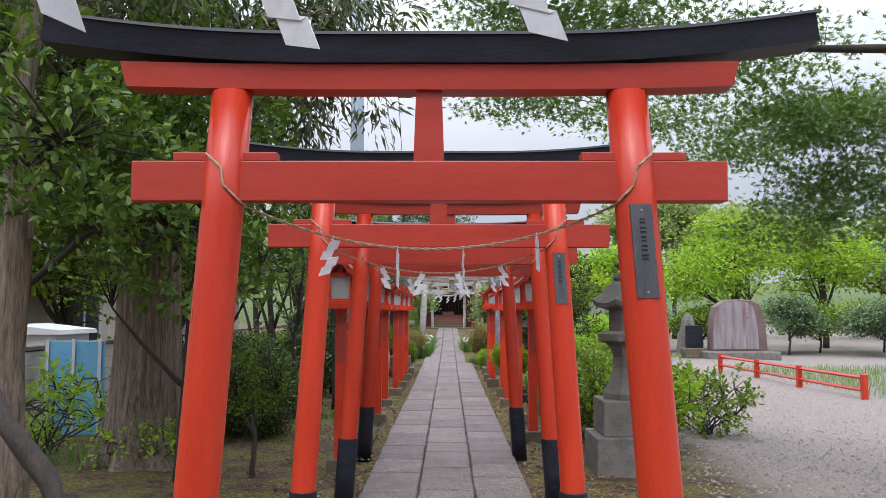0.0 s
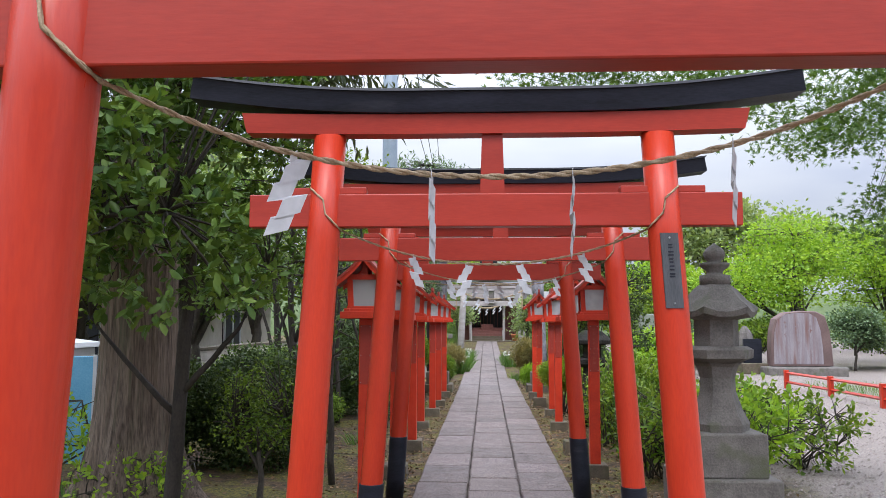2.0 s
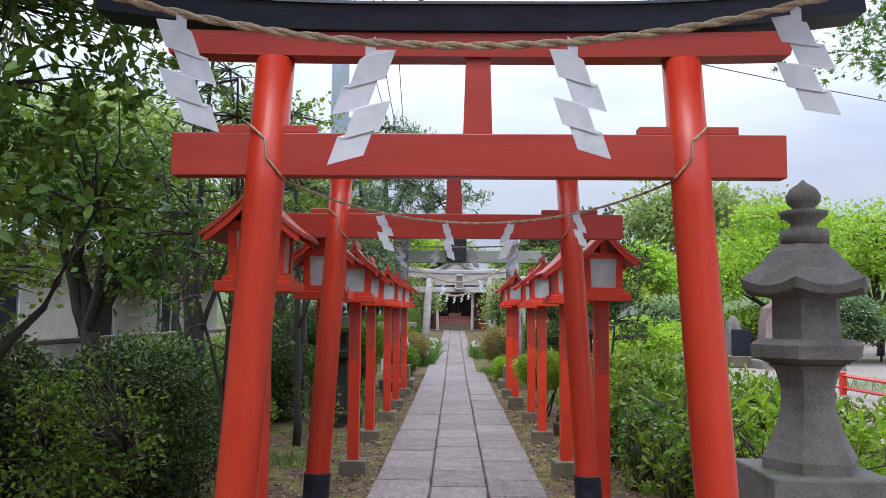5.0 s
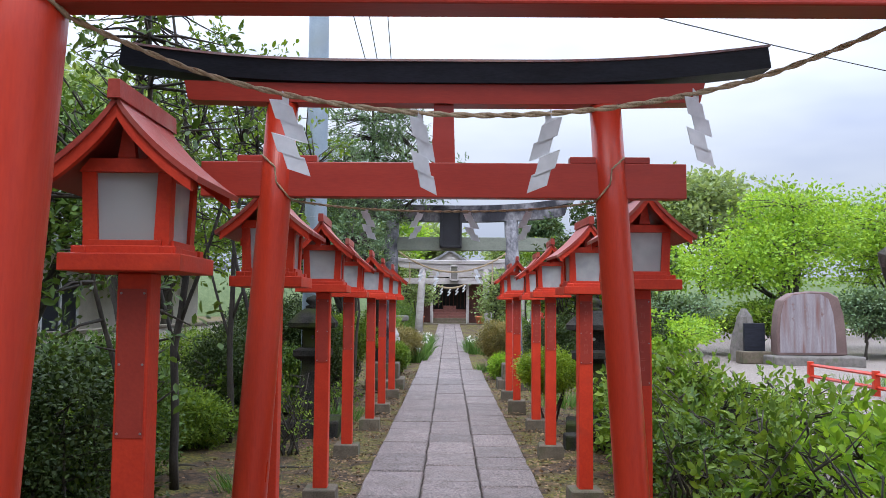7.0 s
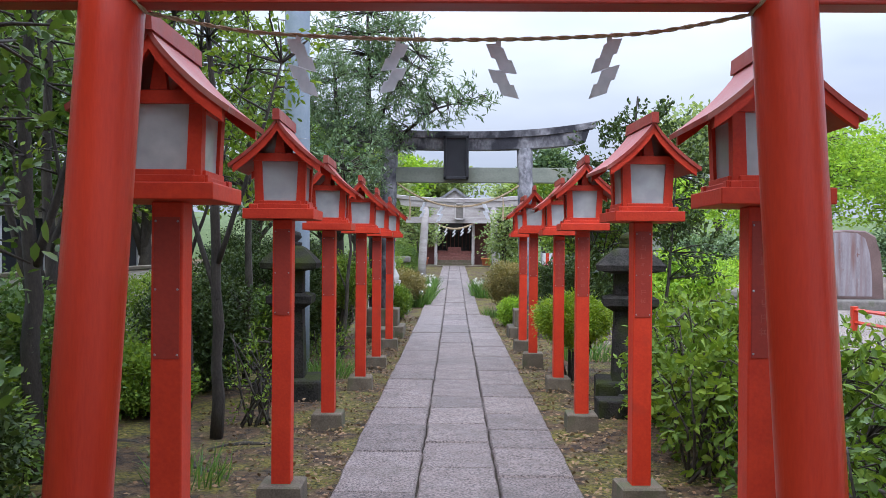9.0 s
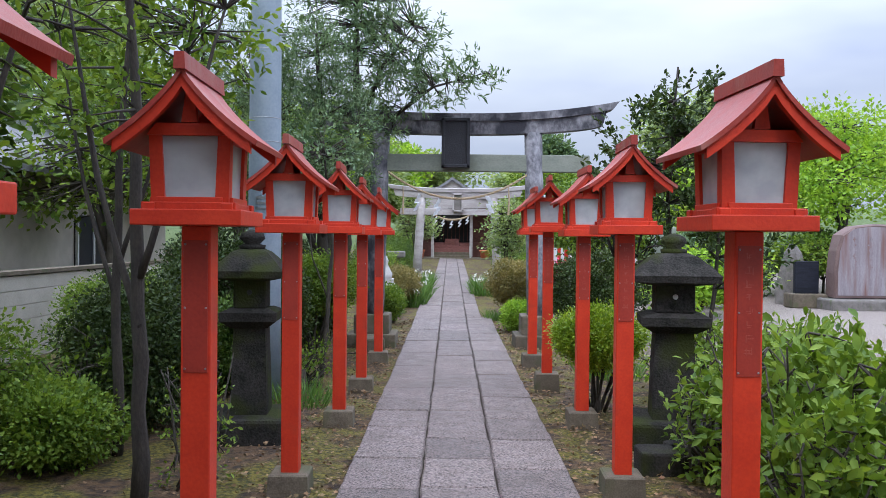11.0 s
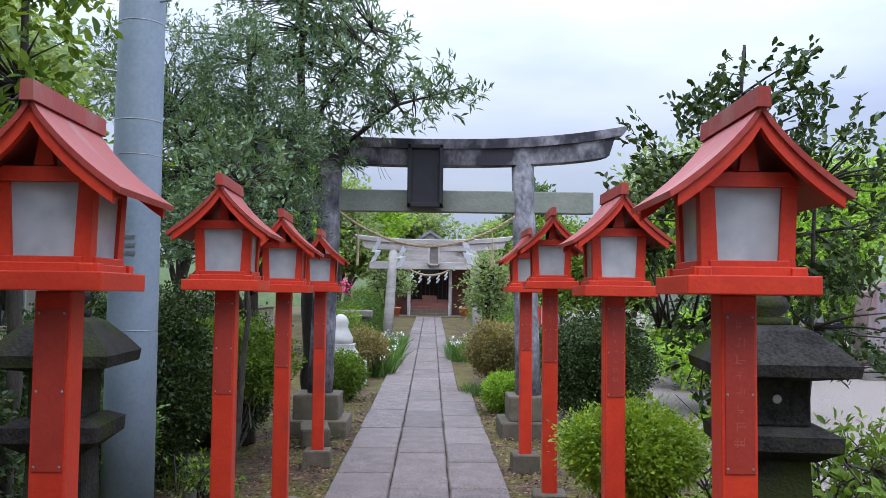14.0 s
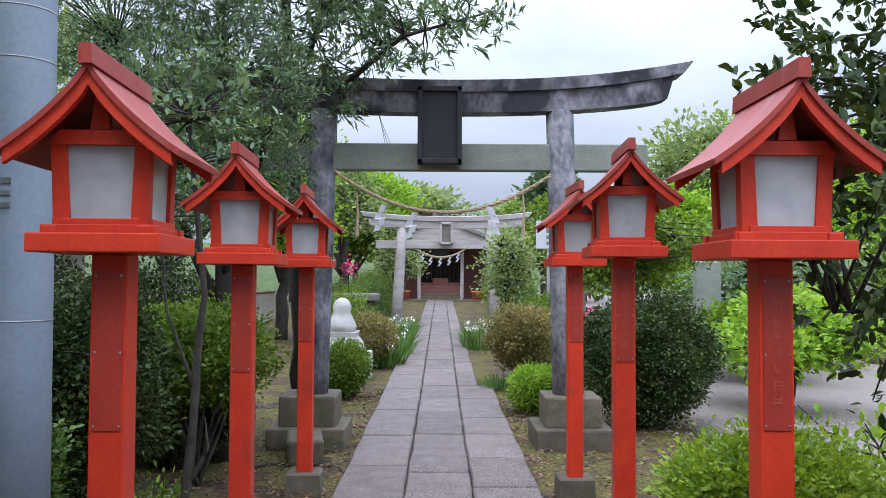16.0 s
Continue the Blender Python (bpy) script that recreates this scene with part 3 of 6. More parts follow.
def torii(y, cx, top, low, nuki, nuki_half, shima, shima_half, cap_half, plaque, seed, cap=M_BLACK, drop=0.14, rope_y=0.09):
    rng = random.Random(seed)
    root = thing("torii", cx, y, -0.06, "vermilion wooden torii gate with black top rail and sleeves", "torii", group="torii along the path")
    slope = (low - top) / (shima - 0.7)

    def leg_x(z):
        return top + (shima - z) * slope

    for s in (-1, 1):
        zs = [0.06, 0.5, 1.0, 1.5, 2.0, shima + 0.06]
        leg = rings([[(s * leg_x(z - 0.06) + (0.078 - 0.0035 * z) * math.cos(a), (0.078 - 0.0035 * z) * math.sin(a), z) for a in [2 * math.pi * k / 28 for k in range(28)]] for z in zs])
        pillar = part("pillar", leg, M_RED, root, smooth=True)
        sleeve = rings([[(s * leg_x(z - 0.06) + 0.0835 * math.cos(a), 0.0835 * math.sin(a), z) for a in [2 * math.pi * k / 28 for k in range(28)]] for z in (0.0, 0.3, 0.595, 0.6)])
        part("sleeve", sleeve, M_BLACK, pillar, "black lacquered pillar sleeve", smooth=True)
    n0, n1 = nuki[0] + 0.06, nuki[1] + 0.06
    part("tie_beam", box(-nuki_half, nuki_half, -0.035, 0.035, n0, n1, 0.004), M_REDSHADED, root)
    for s in (-1, 1):
        lx = s * leg_x(nuki[1])
        for d in (-1, 1):
            a = lx + d * (0.062 if d * s < 0 else 0.060)
            part("wedge", box(min(a, a + d * 0.115), max(a, a + d * 0.115), -0.03, 0.03, n1 + 0.0005, n1 + 0.030, 0.003), M_REDSHADED, root)
    s0 = shima + 0.06
    part("strut", rings([[(-0.052, -0.03, n1), (0.052, -0.03, n1), (0.052, 0.03, n1), (-0.052, 0.03, n1)], [(-0.044, -0.03, s0), (0.044, -0.03, s0), (0.044, 0.03, s0), (-0.044, 0.03, s0)]]), M_REDSHADED, root)
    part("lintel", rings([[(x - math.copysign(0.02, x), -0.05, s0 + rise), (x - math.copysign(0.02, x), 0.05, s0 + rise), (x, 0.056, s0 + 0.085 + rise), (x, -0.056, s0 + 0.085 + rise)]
                          for x, rise in [(shima_half * f, 0.012 * abs(f) ** 3) for f in (-1, -0.7, -0.35, 0.35, 0.7, 1)]]), M_REDSHADED, root)
    k0 = s0 + 0.087
    stations = [-1 + i / 12 for i in range(25)]

    def rise(f):
        return 0.075 * max(0.0, (abs(f) - 0.25) / 0.75) ** 2.2

    def end(f, z):
        return cap_half * f + math.copysign(0.05 * z * abs(f) ** 8, f)

    part("top_rail", rings([[(end(f, -0.9), -0.075, k0 + rise(f)), (end(f, -0.9), 0.075, k0 + rise(f)), (end(f, 0.5), 0.095, k0 + 0.085 + rise(f)), (end(f, 0.5), -0.095, k0 + 0.085 + rise(f))] for f in stations]), M_BLACK, root, "black lacquered top rail")
    part("ridge_cap", rings([[(end(f, 0.6), -0.105, k0 + 0.086 + rise(f)), (end(f, 0.6), 0.105, k0 + 0.086 + rise(f)), (end(f, 0.8), 0.100, k0 + 0.098 + rise(f)), (end(f, 0.8), 0.0, k0 + 0.115 + rise(f)), (end(f, 0.8), -0.100, k0 + 0.098 + rise(f))] for f in stations]), cap, root, "weathered dark ridge cap")
    if plaque:
        bm = bmesh.new()
        z0, z1 = 1.66 + 0.06, 1.97 + 0.06
        secs = []
        for z in (z0, z1):
            lx = leg_x(z - 0.06)
            secs.append([(lx - 0.036, -0.074, z), (lx + 0.036, -0.074, z), (lx + 0.036, -0.058, z), (lx - 0.036, -0.058, z)])
        board = part("name_board", rings(secs, bm), M_BOARD, root, "weathered grey name board")
        for z in (z0 + 0.02, z1 - 0.02):
            part("screw", lathe([(0.005, -0.002), (0.004, 0.002)], 8, cx=0, cy=0), M_STEEL, board).matrix_basis = pose(leg_x(z - 0.06), -0.0745, z, 90)
        for i, (w, h) in enumerate([(0.018, 0.016), (0.022, 0.020), (0.016, 0.018), (0.020, 0.020), (0.022, 0.016)]):
            z = z1 - 0.055 - i * 0.030
            for k in (-1, 1):
                part("character", box(leg_x(z - 0.06) - w / 2, leg_x(z - 0.06) + w / 2, -0.0755, -0.0742, z + k * h * 0.35 - 0.003, z + k * h * 0.35 + 0.003), M_BLACK, board)

    # the straw rope wound round both pillars, with four paper streamers
    rope = thing("straw_rope", cx, y, 0, "thin twisted straw rope with white zigzag paper streamers", "rope", group="ropes under the torii")
    lx1, lx0 = leg_x(nuki[1] + 0.03), leg_x(nuki[0] - 0.01)
    pts = []
    for s in (-1, 1):
        wind = [(s * (lx1 + 0.074), 0.01, nuki[1] + 0.035), (s * (lx1 + 0.055), -0.058, nuki[1] + 0.02), (s * lx1, -0.078, nuki[1] - 0.03), (s * (lx0 - 0.02), -0.076, (nuki[0] + nuki[1]) / 2 - 0.02), (s * (lx0 - 0.062), -0.052, nuki[0] + 0.005), (s * (lx0 - 0.075), 0.0, nuki[0] - 0.012)]
        pts.append(wind)
    hang = [Vector((-(lx0 - 0.075) + 2 * (lx0 - 0.075) * i / 24, 0.01 + rope_y * min(1, 8 * (i / 24) * (1 - i / 24)), nuki[0] - 0.012 - drop * 4 * (i / 24) * (1 - i / 24))) for i in range(25)]
    line = [Vector(p) for p in pts[0]] + hang + [Vector(p) for p in pts[1][::-1]]
    fine = []
    for a, b in zip(line, line[1:]):
        k = max(1, int((b - a).length / 0.012))
        fine += [a.lerp(b, i / k) for i in range(k)]
    for strand in range(2):
        bm = bmesh.new()
        twisted = []
        for i, p in enumerate(fine):
            ang = i * 1.05 + strand * math.pi
            twisted.append(p + Vector((0, math.cos(ang) * 0.0026, math.sin(ang) * 0.0026)))
        part("strand", tube(twisted, 0.0033, 5, bm), M_ROPE, rope, smooth=True)
    for x, edge in ((-0.34, 0.2), (-0.11, 1.42), (0.125, 1.42), (0.385, 1.15)):
        f = (x / (lx0 - 0.075) + 1) / 2
        z = nuki[0] - 0.012 - drop * 4 * f * (1 - f)
        part("paper_streamer", shide(x + rng.uniform(-0.01, 0.01), 0.01 + rope_y * min(1, 8 * f * (1 - f)), z - 0.012, rng.uniform(0.108, 0.128), edge if seed == 11 else rng.uniform(-1.1, 1.1), rng.choice((-1, 1))), M_PAPER, rope, "white folded paper streamer")
    return root


#       y     cx     top    low   nuki           half   shima  half   cap    plaque
torii(0.74, -0.04, 0.70, 0.82, (2.15, 2.29), 1.03, 2.55, 1.08, 1.27, True, 5)
torii(2.87, -0.045, 0.675, 0.790, (1.985, 2.122), 1.005, 2.362, 1.045, 1.265, True, 11)
torii(5.15, -0.040, 0.700, 0.800, (2.005, 2.145), 1.04, 2.400, 1.075, 1.255, True, 12)
torii(7.24, 0.030, 0.735, 0.850, (2.020, 2.175), 1.095, 2.450, 1.13, 1.325, False, 13)
torii(9.57, -0.055, 0.720, 0.830, (2.012, 2.167), 1.07, 2.427, 1.15, 1.39, False, 14, cap=M_CAP, drop=0.035)


# ---- red post lanterns ----
def post_lantern(name, x, y, rz, lettered=False):
    root = thing(name, x, y, -0.06, "red wooden post lantern with gabled roof and frosted panes", "lantern", rz, group="post lanterns along the path")
    Z = 0.06
    part("footing", rings([[(-0.14, -0.14, -0.16), (0.14, -0.14, -0.16), (0.14, 0.14, -0.16), (-0.14, 0.14, -0.16)],
                           [(-0.125, -0.125, 0.155), (0.125, -0.125, 0.155), (0.125, 0.125, 0.155), (-0.125, 0.125, 0.155)],
                           [(-0.112, -0.112, 0.165), (0.112, -0.112, 0.165), (0.112, 0.112, 0.165), (-0.112, 0.112, 0.165)]]), M_CONC, root, "grey concrete footing")
    post = part("post", box(-0.056, 0.056, -0.056, 0.056, 0.15, 1.639 + Z, 0.006), M_REDLAMP, root)
    for s in (-1, 1):
        plate = part("name_plate", box(-0.046, 0.046, s * 0.0565 - (0.004 if s < 0 else 0), s * 0.0565 + (0.004 if s > 0 else 0), 1.085 + Z, 1.585 + Z, 0.0015), M_REDPLATE, post, "dark red name plate with faded lettering")
    for px in (-0.039, 0.039):
        for pz in (1.10, 1.33, 1.57):
            part("rivet", lathe([(0.0045, 0.0), (0.003, 0.0025)], 8), M_STEEL, post).matrix_basis = pose(px, -0.0605, pz + Z, 90)
    rng = random.Random(int(y * 100))
    for i in range(8 if lettered else 0):
        w = 0.032
        z = 1.545 + Z - i * 0.052
        bm = bmesh.new()
        for k in range(rng.randint(2, 4)):
            ww, kz, kx = w * rng.uniform(0.25, 0.9) / 2, rng.uniform(-0.015, 0.015), rng.uniform(-0.006, 0.006)
            box(kx - ww, kx + ww, -0.0616 - k * 0.0001, -0.0606, z + kz - 0.0014, z + kz + 0.0014, bm=bm)
        for k in range(rng.randint(1, 3)):
            hh, kz, kx = rng.uniform(0.006, 0.015), rng.uniform(-0.006, 0.006), rng.uniform(-0.013, 0.013)
            box(kx - 0.0014, kx + 0.0014, -0.0621 - k * 0.0001, -0.0606, z + kz - hh, z + kz + hh, bm=bm)
        part("character", bm, M_PALEINK, post)
    part("platform", box(-0.200, 0.200, -0.200, 0.200, 1.640 + Z, 1.698 + Z, 0.004), M_REDLAMP, root)
    sill = bmesh.new()
    for s in (-1, 1):
        box(-0.172, 0.172, s * 0.141 - 0.022, s * 0.141 + 0.022, 1.693 + Z, 1.725 + Z, 0.003, bm=sill)
        box(s * 0.141 - 0.021, s * 0.141 + 0.021, -0.172, 0.172, 1.694 + Z, 1.722 + Z, 0.003, bm=sill)
    part("sill", sill, M_REDLAMP, root)
    low, high = 1.722 + Z, 1.988 + Z
    for sx in (-1, 1):
        for sy in (-1, 1):
            ring = []
            for z, o, w in ((low, 0.141, 0.050), (high, 0.149, 0.045)):
                xs, ys = (sx * o, sx * (o - w)), (sy * o, sy * (o - w))
                ring.append([(min(xs), min(ys), z), (max(xs), min(ys), z), (max(xs), max(ys), z), (min(xs), max(ys), z)])
            part("corner_post", rings(ring), M_REDLAMP, root)
    for sx, sy in ((0, -1), (0, 1), (1, 0), (-1, 0)):
        ring = []
        for z, h in ((1.742 + Z, 0.104), (1.970 + Z, 0.112)):
            o = 0.126 + 0.006 * (z > 2)
            ring.append([(sx * o - (h if sx == 0 else 0.003), sy * o - (h if sy == 0 else 0.003), z), (sx * o + (h if sx == 0 else 0.003), sy * o - (h if sy == 0 else 0.003), z),
                         (sx * o + (h if sx == 0 else 0.003), sy * o + (h if sy == 0 else 0.003), z), (sx * o - (h if sx == 0 else 0.003), sy * o + (h if sy == 0 else 0.003), z)])
        part("pane", rings(ring), M_GLASS, root, "frosted white pane")
        a = 0.141
        rail = box(-0.12 if sx == 0 else sx * a - 0.012, 0.12 if sx == 0 else sx * a + 0.012, -0.12 if sy == 0 else sy * a - 0.012, 0.12 if sy == 0 else sy * a + 0.012, 1.722 + Z, 1.744 + Z, 0.002)
        part("bottom_rail", rail, M_REDLAMP, root)
    for s in (-1, 1):
        part("gable_beam", prism([(-0.152, 1.968 + Z), (0.152, 1.968 + Z), (0.118, 2.012 + Z), (-0.118, 2.012 + Z)], s * 0.141 - 0.022, s * 0.141 + 0.022), M_REDLAMP, root)
        part("side_beam", box(s * 0.134 - 0.016, s * 0.134 + 0.016, -0.119, 0.119, 1.946 + Z, 1.980 + Z, 0.003), M_REDLAMP, root)
        part("gable_strut", rings([[(-0.030, s * 0.141 - 0.014, 2.016 + Z), (0.030, s * 0.141 - 0.014, 2.016 + Z), (0.030, s * 0.141 + 0.014, 2.016 + Z), (-0.030, s * 0.141 + 0.014, 2.016 + Z)],
                                   [(-0.014, s * 0.141 - 0.014, 2.125 + Z), (0.014, s * 0.141 - 0.014, 2.125 + Z), (0.014, s * 0.141 + 0.014, 2.125 + Z), (-0.014, s * 0.141 + 0.014, 2.125 + Z)]]), M_REDLAMP, root)

    def slope(u):
        return 2.203 + Z - 0.312 * u ** 0.86 * (1 - 0.16 * u)

    us = [i / 10 for i in range(11)]
    for s in (-1, 1):
        up = [(s * 0.270 * u, slope(u)) for u in us]
        outline = up + [(px - s * 0.004, pz - 0.020) for px, pz in up[::-1]]
        part("roof_slope", prism(outline, -0.268, 0.268), M_REDROOF, root, "red curved roof board with sky sheen in its colour")
        for g in (-1, 1):
            ub = [0.9 * u for u in us]
            hang = [(s * 0.270 * u, slope(u) - 0.021) for u in ub]
            outline = hang + [(px, pz - 0.052 + 0.010 * (abs(px) / 0.270)) for px, pz in hang[::-1]]
            part("bargeboard", prism(outline, g * 0.244 - 0.013, g * 0.244 + 0.013), M_REDLAMP, root)
    part("ridge", prism([(-0.021, 2.186 + Z), (0.021, 2.186 + Z), (0.018, 2.246 + Z), (-0.018, 2.246 + Z)], -0.285, 0.285), M_REDROOF, root, "red ridge board with sky sheen in its colour")
    return root


lamp = post_lantern("post_lantern", -1.095, 8.771, 0.7)
for x, y, rz, dz in ((-1.045, 10.692, 0.9, -0.004), (-1.032, 12.595, 1.6, 0.000), (-1.090, 14.774, 1.3, -0.014), (-1.032, 16.697, 2.1, -0.004), (-1.021, 18.404, 2.4, -0.010), (-1.009, 20.384, 2.3, 0.002)):
    copy_thing(lamp, pose(x, y, -0.06 + dz, 0, 0, rz))
lamp2 = post_lantern("post_lantern", 1.099, 10.830, -0.8, lettered=True)
for x, y, rz, dz in ((1.065, 12.642, 3.0, 0.000), (1.050, 14.774, -1.7, -0.002), (1.107, 16.793, -0.0, -0.010), (0.998, 18.526, -3.1, 0.041), (1.000, 20.180, 1.0, 0.020)):
    copy_thing(lamp2, pose(x, y, -0.06 + dz, 0, 0, rz))


# ---- stone lanterns ----
def stone_lantern(x, y, label, material, rz=0.0, six=True, s=1.0, spec="tall", slim=1.0):
    root = thing("stone_lantern", x, y, -0.08, label, "stone lantern", rz)
    n, t = (6, 0.0) if six else (4, math.pi / 4)
    k = 1.0 if six else 1.16
    Z = 0.08
    if spec == "tall":
        part("lower_step", box(-0.40, 0.40, -0.40, 0.40, -0.05, 0.34 + Z, 0.015), material, root)
        part("upper_step", box(-0.315, 0.315, -0.315, 0.315, 0.34 + Z, 0.70 + Z, 0.015), material, root)
        part("shaft", lathe([(0.26, 0.70 + Z), (0.265, 0.76 + Z), (0.21, 0.86 + Z), (0.155, 1.02 + Z), (0.150, 1.14 + Z), (0.18, 1.24 + Z), (0.22, 1.27 + Z)], 6, 0.0), material, root)
        part("middle_platform", lathe([(0.20, 1.27 + Z), (0.31, 1.31 + Z), (0.315, 1.38 + Z), (0.26, 1.41 + Z)], 6, 0.0), material, root)
        box_part = part("light_chamber", lathe([(0.19, 1.41 + Z), (0.19, 1.64 + Z)], 6, 0.0), material, root)
        for a in (240, 300):
            for dx, dz in ((-0.018, 0.0), (0.018, 0.0), (0, 0.028)):
                # no opening is cut: a dark disc paints the shade inside the hole
                hole = part("window_hole", lathe([(0.014, -0.002), (0.012, 0.004)], 10), M_DARK, box_part)
                hole.matrix_basis = Matrix.Rotation(radians(a + 90 - 0), 4, "Z") @ pose(dx, -0.1650, 1.53 + Z + dz, 90)
        roof = bmesh.new()
        prof = [(0.19, 1.635 + Z, 0.0), (0.35, 1.655 + Z, 0.035), (0.365, 1.70 + Z, 0.045), (0.27, 1.80 + Z, 0.008), (0.19, 1.895 + Z, 0.0), (0.135, 1.94 + Z, 0.0)]
        secs = []
        for r, z, lift in prof:
            ring = []
            for i in range(24):
                a = 2 * math.pi * i / 24
                corner = abs(math.cos(3 * a)) ** 4
                hexr = r * (math.cos(math.pi / 6) / math.cos((a % (math.pi / 3)) - math.pi / 6))
                ring.append((hexr * math.cos(a), hexr * math.sin(a), z + lift * corner))
            secs.append(ring)
        part("cap", rings(secs, roof), material, root)
        part("finial", lathe([(0.13, 1.94 + Z), (0.13, 2.02 + Z), (0.07, 2.03 + Z), (0.07, 2.055 + Z), (0.125, 2.10 + Z), (0.13, 2.125 + Z), (0.055, 2.14 + Z), (0.085, 2.17 + Z), (0.095, 2.21 + Z), (0.07, 2.255 + Z), (0.025, 2.285 + Z), (0.006, 2.305 + Z)], 16), material, root, smooth=True)
    else:
        part("foot_stone", box(-0.34 * s, 0.34 * s, -0.34 * s, 0.34 * s, -0.05, 0.16 * s + Z, 0.03), material, root)
        part("shaft", rings([[(sx * w * slim, sy * w * slim, z) for sx, sy in ((-1, -1), (1, -1), (1, 1), (-1, 1))] for w, z in ((0.175 * s, 0.16 * s + Z), (0.165 * s, 0.5 * s + Z), (0.15 * s, 0.86 * s + Z))]), material, root)
        part("middle_platform", rings([[(sx * w * slim, sy * w * slim, z) for sx, sy in ((-1, -1), (1, -1), (1, 1), (-1, 1))] for w, z in ((0.17 * s, 0.86 * s + Z), (0.265 * s, 0.92 * s + Z), (0.27 * s, 0.99 * s + Z), (0.19 * s, 1.02 * s + Z))]), material, root)
        box_part = part("light_chamber", box(-0.155 * s * slim, 0.155 * s * slim, -0.155 * s * slim, 0.155 * s * slim, 1.02 * s + Z, 1.25 * s + Z, 0.012), material, root)
        # a disc on the solid chamber, its colour painting the hole's dark or bright inside
        part("window_hole", lathe([(0.022 * s, -0.002), (0.020 * s, 0.003)], 12), M_WSTONE if spec == "hole" else M_DARK, box_part).matrix_basis = pose(0.0, -0.156 * s * slim, 1.15 * s + Z, 90)
        part("cap", rings([[(sx * w * slim, sy * w * slim, z) for sx, sy in ((-1, -1), (0, -1.0), (1, -1), (1, 0), (1, 1), (0, 1), (-1, 1), (-1, 0))] for w, z in
                           ((0.16 * s, 1.24 * s + Z), (0.325 * s, 1.27 * s + Z), (0.335 * s, 1.325 * s + Z), (0.26 * s, 1.40 * s + Z), (0.17 * s, 1.475 * s + Z), (0.11 * s, 1.50 * s + Z))]), material, root, smooth=False)
        part("finial", lathe([(0.10 * s, 1.49 * s + Z), (0.11 * s, 1.53 * s + Z), (0.06 * s, 1.54 * s + Z), (0.105 * s, 1.585 * s + Z), (0.09 * s, 1.63 * s + Z), (0.02 * s, 1.66 * s + Z)], 14), material, root, smooth=True)
    return root


stone_lantern(1.92, 8.98, "tall grey-brown six-sided stone lantern on two square steps", M_STONE, rz=0)
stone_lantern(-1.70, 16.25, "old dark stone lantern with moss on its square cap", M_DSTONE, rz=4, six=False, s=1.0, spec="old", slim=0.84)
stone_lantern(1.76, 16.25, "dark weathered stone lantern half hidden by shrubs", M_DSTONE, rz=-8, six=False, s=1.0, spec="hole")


# ---- grey stone torii ----
def stone_torii(y, cx, top, low, leg_r, leg_top, nuki, nuki_half, kz0, kz1, cap_half, lift, plaque, label, base=True, beam=None, leg_m=None, board_m=None):
    root = thing("stone_torii", cx, y, -0.06, label, "torii")
    Z = 0.06
    for s in (-1, 1):
        zs = [0.40 if base else 0.0, 1.2, 2.0, leg_top + Z]
        secs = []
        for z in zs:
            f = z / (leg_top + Z)
            lx = s * (low + (top - low) * f)
            r = leg_r * (1.08 - 0.14 * f)
            secs.append([(lx + r * math.cos(2 * math.pi * k / 22), r * math.sin(2 * math.pi * k / 22), z) for k in range(22)])
        pillar = part("pillar", rings(secs), leg_m or M_TSTONE, root, smooth=True)
        if base:
            part("pedestal", box(s * low - 0.27, s * low + 0.27, -0.27, 0.27, 0.20, 0.50, 0.02), M_CONC, pillar, "square stone pedestal")
            part("plinth", box(s * low - 0.37, s * low + 0.37, -0.37, 0.37, -0.05, 0.21, 0.02), M_CONC, pillar, "wide stone plinth")
    part("tie_beam", box(-nuki_half, nuki_half, -0.07, 0.07, nuki[0] + Z, nuki[1] + Z, 0.012), beam or M_TSTONE2, root)
    st = [-1 + i / 14 for i in range(29)]
    h = kz1 - kz0

    def rise(f):
        return lift * abs(f) ** 2.4

    def end(f, u):
        return f * (cap_half - (0.34 * (1 - u)) * abs(f) ** 6)

    part("lintel", rings([[(end(f, 0.28), -0.11, kz0 + Z + rise(f) * 0.75), (end(f, 0.28), 0.11, kz0 + Z + rise(f) * 0.75), (end(f, 0.48), 0.125, kz0 + h * 0.58 + Z + rise(f) * 0.95), (end(f, 0.48), -0.125, kz0 + h * 0.58 + Z + rise(f) * 0.95)] for f in st]), leg_m or M_TSTONE, root)
    part("top_rail", rings([[(end(f, 0.74), -0.155, kz0 + h * 0.585 + Z + rise(f)), (end(f, 0.74), 0.155, kz0 + h * 0.585 + Z + rise(f)), (end(f, 1.0), 0.165, kz0 + h * 0.93 + Z + rise(f)), (end(f, 1.0), 0.0, kz1 + Z + rise(f)), (end(f, 1.0), -0.165, kz0 + h * 0.93 + Z + rise(f))] for f in st]), leg_m or M_TSTONE, root)
    if plaque:
        x0, x1, z0, z1 = plaque
        board = part("name_plaque", box(x0 + 0.03, x1 - 0.03, -0.20, -0.13, z0 + Z + 0.03, z1 + Z - 0.03, 0.008), board_m or M_PLAQUE, root, "dark framed name plaque")
        part("strut", box(x0 + 0.06, x1 - 0.06, -0.10, 0.10, nuki[1] + Z, kz0 + Z), M_TSTONE, root)
        frame_bm = bmesh.new()
        for a, b, c, d in ((x0, x0 + 0.05, z0, z1), (x1 - 0.05, x1, z0, z1), (x0, x1, z0, z0 + 0.05), (x0, x1, z1 - 0.05, z1)):
            box(a, b, -0.235, -0.12, c + Z, d + Z, 0.008, bm=frame_bm)
        part("plaque_frame", frame_bm, leg_m or M_PLAQUE, board)
    return root


